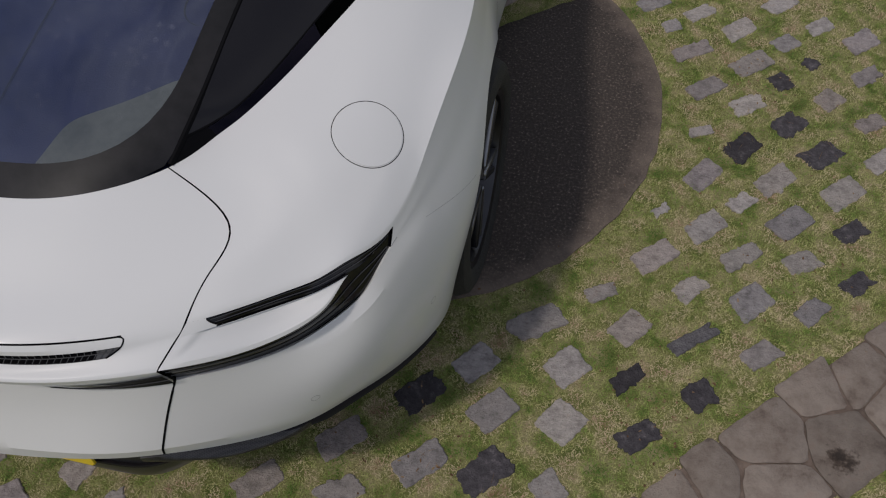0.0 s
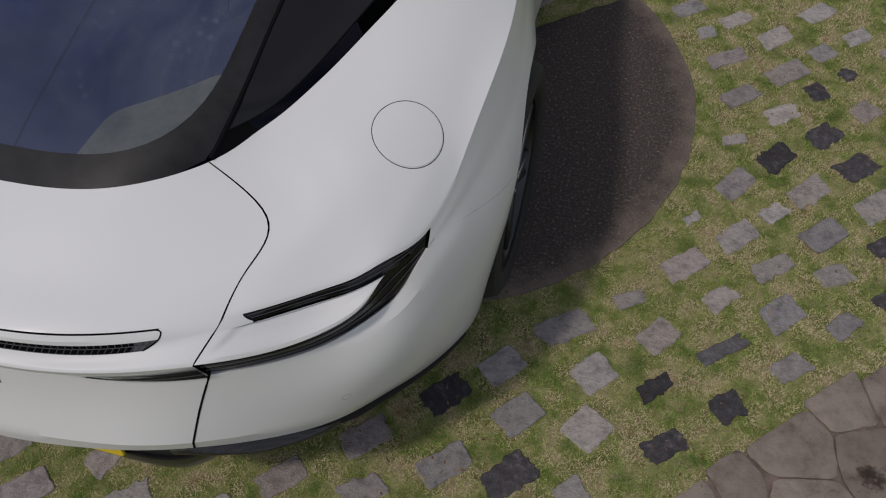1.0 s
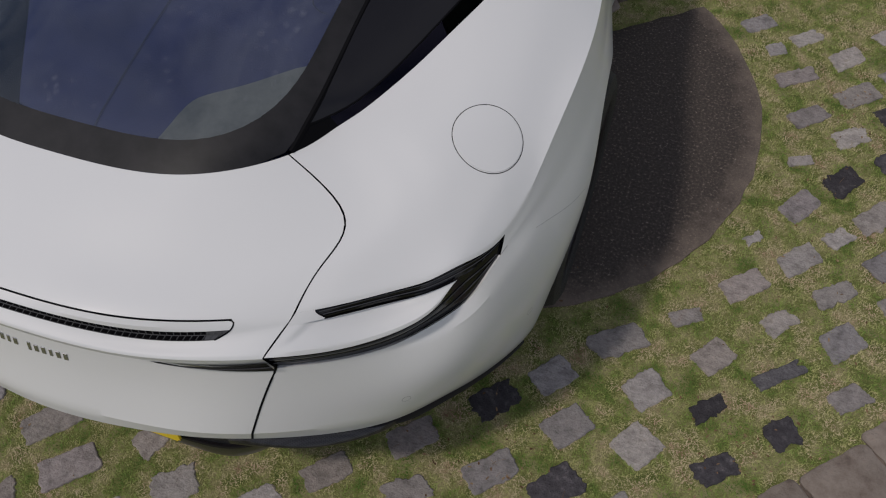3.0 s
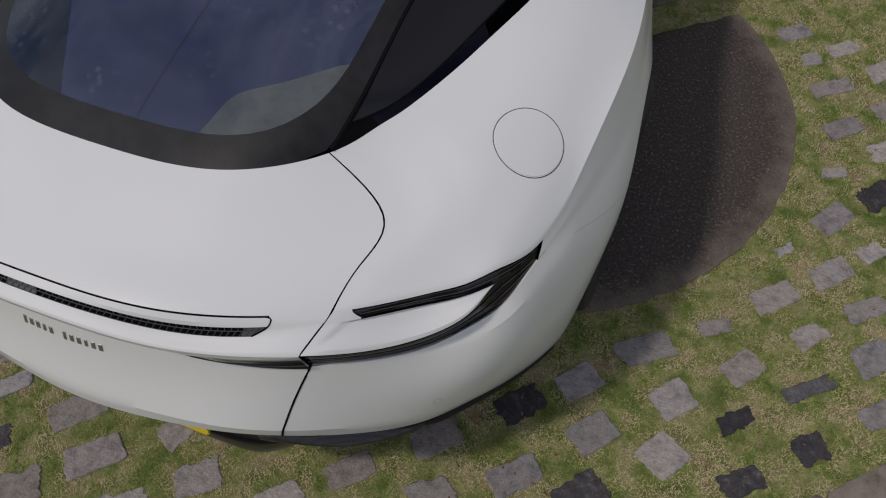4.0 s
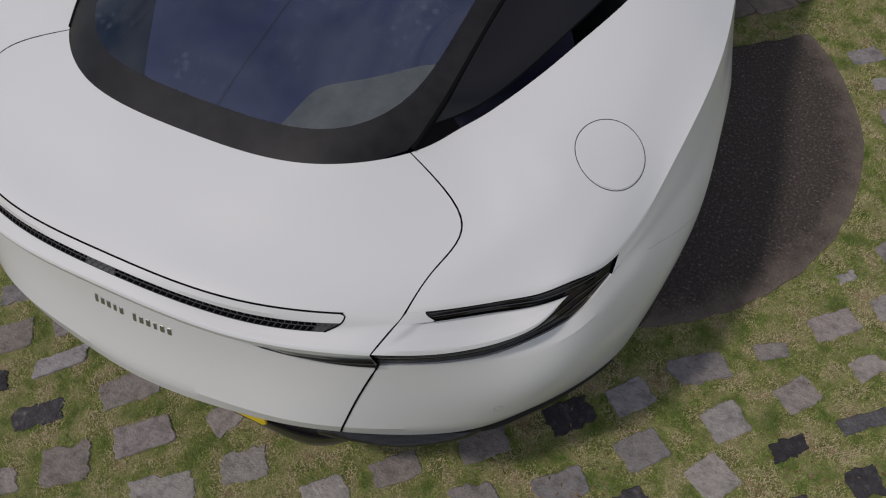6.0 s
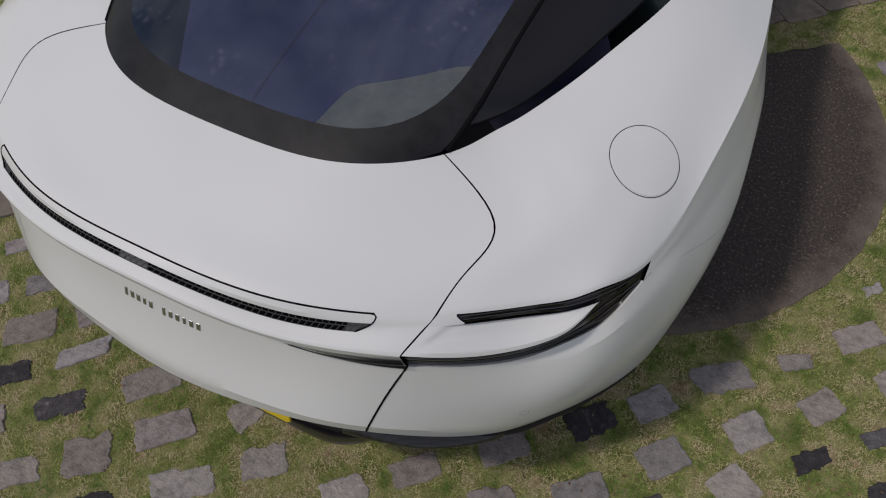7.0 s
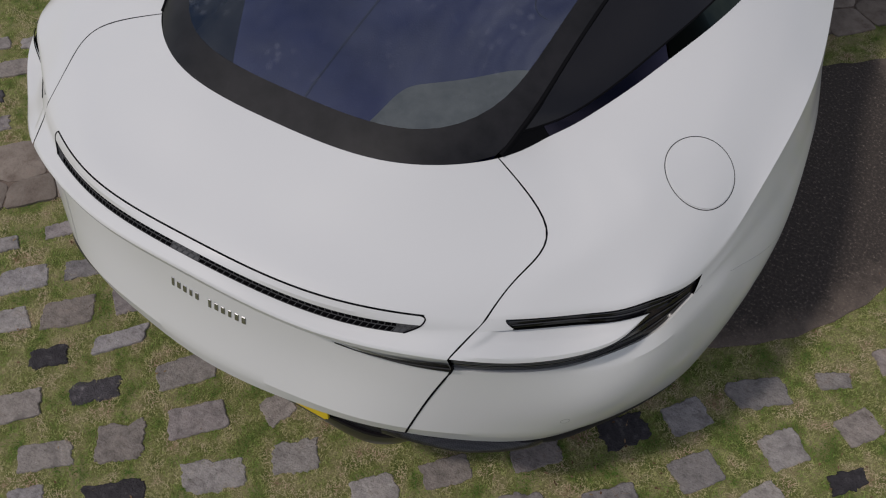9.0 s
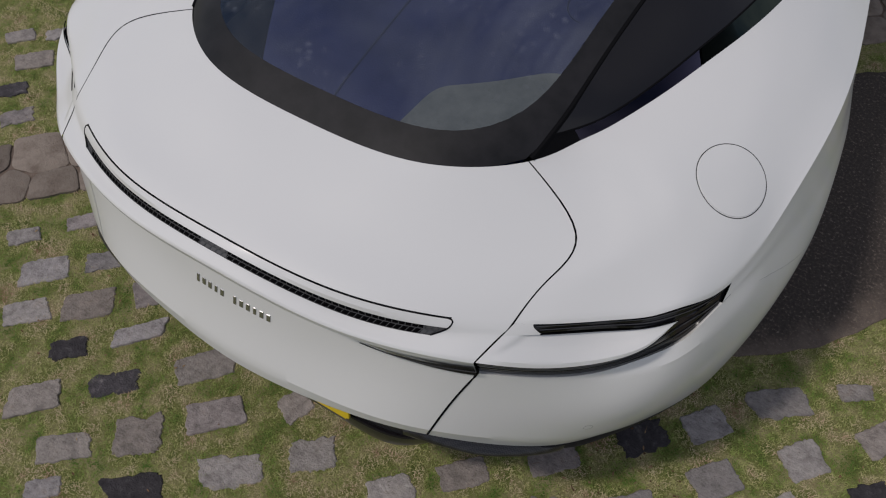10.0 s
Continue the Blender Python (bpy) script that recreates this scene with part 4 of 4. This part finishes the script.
def slab(name, outline, top, low, mat, parent, round_in=0.006):
    """A stone from a closed outline: upright sides, a rounded upper edge and an uneven top."""
    n = len(outline)
    c = np.mean(outline, axis=0)
    verts = []
    for z, inset in ((low, 0), (top - 0.003, 0), (top, round_in)):
        for p in outline:
            d = c - p
            q = p + d / max(np.linalg.norm(d), 1e-6) * inset
            verts.append((q[0], q[1], z + (rng.uniform(-.0003, .0003) if inset else 0)))
    verts.append((c[0], c[1], top + rng.uniform(0, .0008)))
    faces = []
    for k in range(2):
        for i in range(n):
            a, b = k * n + i, k * n + (i + 1) % n
            faces.append((a, b, b + n, a + n))
    faces += [(2 * n + i, 2 * n + (i + 1) % n, 3 * n) for i in range(n)]
    return part(name, mesh_of(name, verts, faces, mat, True, 30), parent)


def sett(x, y, w, d, tone, turn):
    """One squared block with broken, uneven edges, its long side near the diagonal."""
    ca, sa = math.cos(radians(turn)), math.sin(radians(turn))
    ragged = tone != "grey" or rng.random() < .3
    rough = 0.0105 if ragged else 0.0065
    corners = [(sx * w / 2 * rng.uniform(.95, 1.15), sy * d / 2 * rng.uniform(.95, 1.18)) for sx, sy in ((1, 1), (-1, 1), (-1, -1), (1, -1))]
    slant = rng.uniform(-.10, .10) * w
    seed, n, pts = rng.uniform(0, 50), 60, []
    bite = rng.randrange(n) if ragged else None
    for k in range(n):
        e, t = divmod(k * 4 / n, 1)
        (ax, ay), (bx, by) = corners[int(e)], corners[(int(e) + 1) % 4]
        px, py = ax + (bx - ax) * t, ay + (by - ay) * t
        cut = 1 - .05 * abs(2 * t - 1) ** 9                       # knocked-off corners
        if bite is not None:
            gap = min((k - bite) % n, (bite - k) % n)
            cut -= .20 * max(0, 1 - gap / 5) ** 1.3               # a piece broken out and grown over
        wob = noise.noise((px * 40 + seed, py * 40, seed)) * rough * 1.0 + noise.noise((px * 150 + seed, py * 150, seed)) * rough * .75
        r = math.hypot(px, py)
        px, py = px * cut + px / r * wob, py * cut + py / r * wob
        px += slant * py / d
        pts.append(np.array((x + ca * px - sa * py, y + sa * px + ca * py)))
    SETTS.append((x, y, w / 2, d / 2, radians(turn)))
    slab("sett", pts, 0.006 + rng.uniform(-.002, .002), -0.02, {"dark": DARK_STONE, "mid": MID_STONE, "grey": STONE}[tone], pavement, 0.003)


# centre, length along the diagonal, width and turn of each sett
GREY_A = [(-0.79, -0.13, 0.15, 0.092, 42), (-0.94, -0.25, 0.137, 0.078, 45), (-0.58, -0.12, 0.154, 0.056, 48), (-0.34, -0.1, 0.163, 0.086, 48), (-0.7, -0.44, 0.144, 0.085, 45), (-0.21, -0.2, 0.163, 0.087, 43), (-0.36, -0.36, 0.141, 0.105, 40), (-0.52, -0.5, 0.143, 0.076, 40), (-0.07, -0.31, 0.163, 0.082, 37), (0.1, -0.15, 0.123, 0.089, 41), (-0.03, -0.06, 0.087, 0.081, 63), (-0.66, 0.0, 0.08, 0.09, 44), (1.45, 0.71, 0.112, 0.086, 53), (1.84, 0.7, 0.115, 0.061, 42), (1.59, 2.2, 0.117, 0.06, 41), (1.74, 2.13, 0.134, 0.081, 45)]
GREY_B = [(1.57, 1.97, 0.153, 0.07, 37), (1.79, 1.94, 0.154, 0.085, 42), (1.63, 1.78, 0.133, 0.073, 44), (1.78, 1.72, 0.13, 0.071, 40), (1.62, 1.56, 0.082, 0.041, 23), (1.92, 2.08, 0.086, 0.071, 44), (2.05, 2.2, 0.107, 0.064, 40), (2.2, 2.14, 0.127, 0.083, 41), (2.21, 1.95, 0.119, 0.063, 43), (2.07, 1.8, 0.094, 0.077, 52), (2.21, 1.71, 0.103, 0.062, 38), (1.64, 1.36, 0.128, 0.078, 54), (1.48, 2.1, 0.069, 0.059, 31), (1.5, 0.99, 0.139, 0.076, 43), (1.35, 0.82, 0.101, 0.048, 31), (1.62, 0.89, 0.095, 0.064, 50)]
GREY_C = [(1.77, 1.04, 0.139, 0.061, 44), (1.17, 0.67, 0.158, 0.082, 39), (1.01, 0.5, 0.123, 0.085, 50), (1.28, 0.54, 0.11, 0.091, 52), (1.09, 0.36, 0.129, 0.092, 50), (1.29, 0.37, 0.114, 0.102, 57), (1.28, 0.17, 0.08, 0.08, 46), (1.81, 0.88, 0.125, 0.094, 45), (1.99, 0.88, 0.102, 0.058, 50), (1.96, 1.06, 0.107, 0.067, 32), (-0.48, -0.61, 0.095, 0.054, 42), (0.34, -0.12, 0.114, 0.068, 45), (-1.0, -0.11, 0.142, 0.082, 44), (-1.16, -0.05, 0.104, 0.054, 46), (0.49, 0.02, 0.133, 0.075, 46), (-0.86, 0.02, 0.123, 0.068, 41)]
GREY_D = [(0.72, 0.04, 0.114, 0.068, 40), (-1.04, 0.09, 0.095, 0.054, 48), (0.92, 0.17, 0.142, 0.082, 43), (0.68, 0.19, 0.142, 0.082, 42), (-1.59, 0.31, 0.114, 0.068, 50), (-1.76, 0.55, 0.142, 0.082, 45), (-1.91, 0.62, 0.104, 0.061, 48), (-1.79, 0.71, 0.095, 0.054, 45), (1.66, 1.14, 0.142, 0.082, 46), (1.51, 1.18, 0.067, 0.034, 42), (1.93, 1.21, 0.142, 0.082, 46), (1.77, 1.26, 0.095, 0.054, 49), (2.1, 1.37, 0.142, 0.082, 45), (1.88, 1.38, 0.142, 0.082, 47), (2.24, 1.54, 0.123, 0.068, 47), (1.4, 2.23, 0.123, 0.068, 41)]
GREY_E = [(1.9, 2.31, 0.123, 0.075, 48)]
DARK_A = [(-0.73, -0.27, 0.12, 0.063, 43), (-0.53, -0.28, 0.144, 0.068, 44), (-0.26, -0.49, 0.15, 0.09, 40), (1.46, 0.54, 0.11, 0.05, 46), (1.67, 0.53, 0.088, 0.084, 36), (1.51, 0.37, 0.113, 0.067, 38), (1.9, 1.86, 0.074, 0.076, 39), (2.01, 1.98, 0.049, 0.054, 52), (1.93, 1.65, 0.125, 0.081, 50), (1.77, 1.51, 0.127, 0.083, 55), (2.04, 1.53, 0.134, 0.084, 42), (1.1, 0.18, 0.145, 0.09, 51), (2.13, 1.01, 0.101, 0.056, 44), (0.87, 0.37, 0.142, 0.082, 46), (-1.71, 0.4, 0.104, 0.061, 43), (2.12, 1.21, 0.104, 0.061, 40)]
MID_A = [(1.64, 0.71, 0.15, 0.044, 40)]
for kind_of_stone, rows_of_setts in (("grey", GREY_A), ("grey", GREY_B), ("grey", GREY_C), ("grey", GREY_D), ("grey", GREY_E), ("dark", DARK_A), ("mid", MID_A)):
    for x, y, w, d, turn in rows_of_setts:
        sett(x, y, w, d, kind_of_stone, turn)

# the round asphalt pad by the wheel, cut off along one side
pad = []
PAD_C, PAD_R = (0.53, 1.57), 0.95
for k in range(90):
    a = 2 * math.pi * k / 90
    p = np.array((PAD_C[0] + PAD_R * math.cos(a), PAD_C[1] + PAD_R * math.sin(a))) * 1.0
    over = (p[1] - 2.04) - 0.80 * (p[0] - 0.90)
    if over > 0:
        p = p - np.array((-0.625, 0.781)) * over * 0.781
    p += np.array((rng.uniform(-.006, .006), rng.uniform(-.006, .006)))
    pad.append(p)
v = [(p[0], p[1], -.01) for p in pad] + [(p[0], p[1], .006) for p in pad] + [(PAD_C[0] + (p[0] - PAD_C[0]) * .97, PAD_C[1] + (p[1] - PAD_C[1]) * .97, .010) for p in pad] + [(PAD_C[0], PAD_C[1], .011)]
f = [(k * 90 + i, k * 90 + (i + 1) % 90, (k + 1) * 90 + (i + 1) % 90, (k + 1) * 90 + i) for k in range(2) for i in range(90)] + [(180 + i, 180 + (i + 1) % 90, 270) for i in range(90)]
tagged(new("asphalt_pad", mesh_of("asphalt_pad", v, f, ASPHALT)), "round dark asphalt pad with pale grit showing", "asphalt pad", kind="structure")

# two diagonal flagstone paths
DIAG, ACROSS = np.array((math.sqrt(.5), math.sqrt(.5))), np.array((-math.sqrt(.5), math.sqrt(.5)))


def clipped(poly, p, q):
    """The part of a convex polygon nearer to p than to q."""
    mid, way = (p + q) / 2, q - p
    out = []
    for a, b in zip(poly, poly[1:] + poly[:1]):
        da, db = (a - mid) @ way, (b - mid) @ way
        if da <= 0:
            out.append(a)
        if (da < 0) != (db < 0):
            out.append(a + (b - a) * (da / (da - db)))
    return out


def flag_path(b0, b1, a0, a1, rows, length):
    """A path of broken, many-sided flags between the offsets b0 and b1 across the diagonal, with earthy joints."""
    q = [DIAG * a + ACROSS * b for a, b in ((a0, b0 + .02), (a1, b0 + .02), (a1, b1 - .02), (a0, b1 - .02))]
    path = tagged(new("flagstone_path", mesh_of("flagstone_path", [(p[0], p[1], 0.005) for p in q], [(0, 1, 2, 3)], MORTAR, False)), "brown broken flagstone path with wide earthy joints", "path", kind="structure")
    seeds = []
    n = int((a1 - a0) / length)
    for r in range(rows):
        for k in range(n):
            seeds.append(np.array((a0 + (k + .5 + .5 * (r % 2) + rng.uniform(-.36, .36)) * length, b0 + (b1 - b0) * (r + .5 + rng.uniform(-.22, .22)) / rows)))
    for c in seeds:
        lo, hi = b0 + rng.uniform(-.02, .025), b1 + rng.uniform(-.025, .02)
        poly = [np.array((c[0] + x, y)) for x, y in ((-.4, lo), (.4, lo), (.4, hi), (-.4, hi))]
        for o in seeds:
            if o is not c and np.linalg.norm(o - c) < .7:
                poly = clipped(poly, c, o)
        if len(poly) < 3:
            continue
        m, pts = sum(poly) / len(poly), []
        joint = rng.choice((.002, .003, .004, .008))
        for p, p2 in zip(poly, poly[1:] + poly[:1]):
            steps = max(2, int(np.linalg.norm(p2 - p) / .018))
            for t in range(steps):
                w = (t + .5) / steps
                e = p * (1 - w) + p2 * w
                d = (m - e) / max(np.linalg.norm(m - e), 1e-6)
                round_off = .005 * abs(2 * w - 1) ** 5
                e = e + d * (joint + round_off + .006 * noise.noise((e[0] * 22, e[1] * 22, 3.1)) + rng.uniform(-.0015, .0015))
                pts.append(DIAG * e[0] + ACROSS * e[1])
        slab("flagstone", pts, 0.012 + rng.uniform(-.003, .003), -.01, FLAG, path, 0.006)


flag_path(1.31 * .7071, 1.72 * .7071, -2.0, 4.0, 2, .165)
flag_path(-1.75 * .7071, -1.30 * .7071, -0.2, 4.0, 2, .185)

# ---- lawn blades ----
def grass_blades(count, area, seed):
    r = np.random.default_rng(seed)
    x0, x1, y0, y1 = area
    p = np.stack([r.uniform(x0, x1, count), r.uniform(y0, y1, count)], 1)
    keep = np.ones(count, bool)
    table = r.uniform(-1, 1, (256, 256))

    def lumps(scale):
        """Smooth random values over the plan, for a turf edge that creeps over the stones."""
        q = p * scale + 64
        k = np.floor(q).astype(int)
        f = q - k
        f = f * f * (3 - 2 * f)
        at = lambda i, j: table[(k[:, 0] + i) % 256, (k[:, 1] + j) % 256]
        return (at(0, 0) * (1 - f[:, 0]) + at(1, 0) * f[:, 0]) * (1 - f[:, 1]) + (at(0, 1) * (1 - f[:, 0]) + at(1, 1) * f[:, 0]) * f[:, 1]

    creep = .91 + .13 * lumps(40) + .13 * lumps(110)
    for sx, sy, hw, hd, turn in SETTS:
        d = p - (sx, sy)
        ca, sa = math.cos(turn), math.sin(turn)
        lx, ly = d[:, 0] * ca + d[:, 1] * sa, -d[:, 0] * sa + d[:, 1] * ca
        keep &= (np.abs(lx / hw) ** 4 + np.abs(ly / hd) ** 4) > creep ** 4
    over = (p[:, 1] - 2.04) - 0.80 * (p[:, 0] - 0.90)
    keep &= (((p - PAD_C) ** 2).sum(1) > (PAD_R * (.985 + .012 * lumps(25) + .010 * lumps(90))) ** 2) | (over > -.01)
    off = p[:, 1] - p[:, 0]
    keep &= ~((off > 1.35) & (off < 1.68)) & ~((off < -1.34) & (off > -1.71))
    keep &= ~((np.abs(p[:, 0]) < .6) & (p[:, 1] > .35) & (p[:, 1] < 4))
    p = p[keep]
    n = len(p)
    h = r.uniform(.002, .007, n)
    w = r.uniform(.0006, .0014, n)
    a, lean = r.uniform(0, 6.283, n), r.uniform(.6, 2.6, n)
    side = np.stack([np.cos(a), np.sin(a)], 1) * w[:, None]
    tip = np.stack([-np.sin(a), np.cos(a)], 1) * (h * lean)[:, None]
    base = np.zeros(n)
    v = np.stack([np.c_[p - side, base], np.c_[p + side, base], np.c_[p + tip * .5 + side * .7, h * .6], np.c_[p + tip * .5 - side * .7, h * .6], np.c_[p + tip, h]], 1)
    k = np.arange(n)[:, None] * 5
    me = bpy.data.meshes.new("lawn_blades")
    me.vertices.add(5 * n)
    me.vertices.foreach_set("co", v.ravel())
    me.loops.add(7 * n)
    me.loops.foreach_set("vertex_index", (k + [0, 1, 2, 3, 3, 2, 4]).ravel().astype(np.int32))
    me.polygons.add(2 * n)
    me.polygons.foreach_set("loop_start", (np.arange(n)[:, None] * 7 + [0, 4]).ravel().astype(np.int32))
    me.update(calc_edges=True)
    me.materials.append(BLADES)
    return tagged(new("lawn_blades", me), "short green and dry straw grass blades", "grass", kind="stuff")


grass_blades(820000, (-2.1, 2.5, -.75, 2.9), 5)


def litter(count, spots, seed):
    """Dry leaf scraps and broken straw lying on the turf, thickest round the given spots."""
    r = np.random.default_rng(seed)
    verts, faces = [], []
    for k in range(count):
        x, y, reach = spots[k % len(spots)]
        c = Vector((x + r.normal(0, reach), y + r.normal(0, reach), .009))
        length, width = (r.uniform(.006, .016), r.uniform(.003, .007)) if k % 3 else (r.uniform(.02, .045), .0010)
        m = Matrix.Translation(c) @ Euler((r.uniform(-.35, .35), r.uniform(-.35, .35), r.uniform(0, 6.28))).to_matrix().to_4x4()
        b = len(verts)
        verts += [m @ Vector((length * u, width * w, .002 * abs(w))) for u, w in ((-.5, 0), (-.15, .5), (.25, .4), (.5, 0), (.2, -.5), (-.2, -.4))]
        faces.append(tuple(range(b, b + 6)))
    me = mesh_of("dry_litter", verts, faces, LITTER, False)
    return tagged(new("dry_litter", me), "brown dry leaf scraps and straw on the lawn", "leaf litter", kind="stuff")


litter(460, ((1.92, 1.57, .12), (1.80, 1.83, .10), (.88, .24, .10), (.90, .13, .12), (1.58, .45, .08), (2.0, 1.2, .25), (.2, -.3, .35), (1.4, .6, .45), (-.6, -.3, .4)), 8)
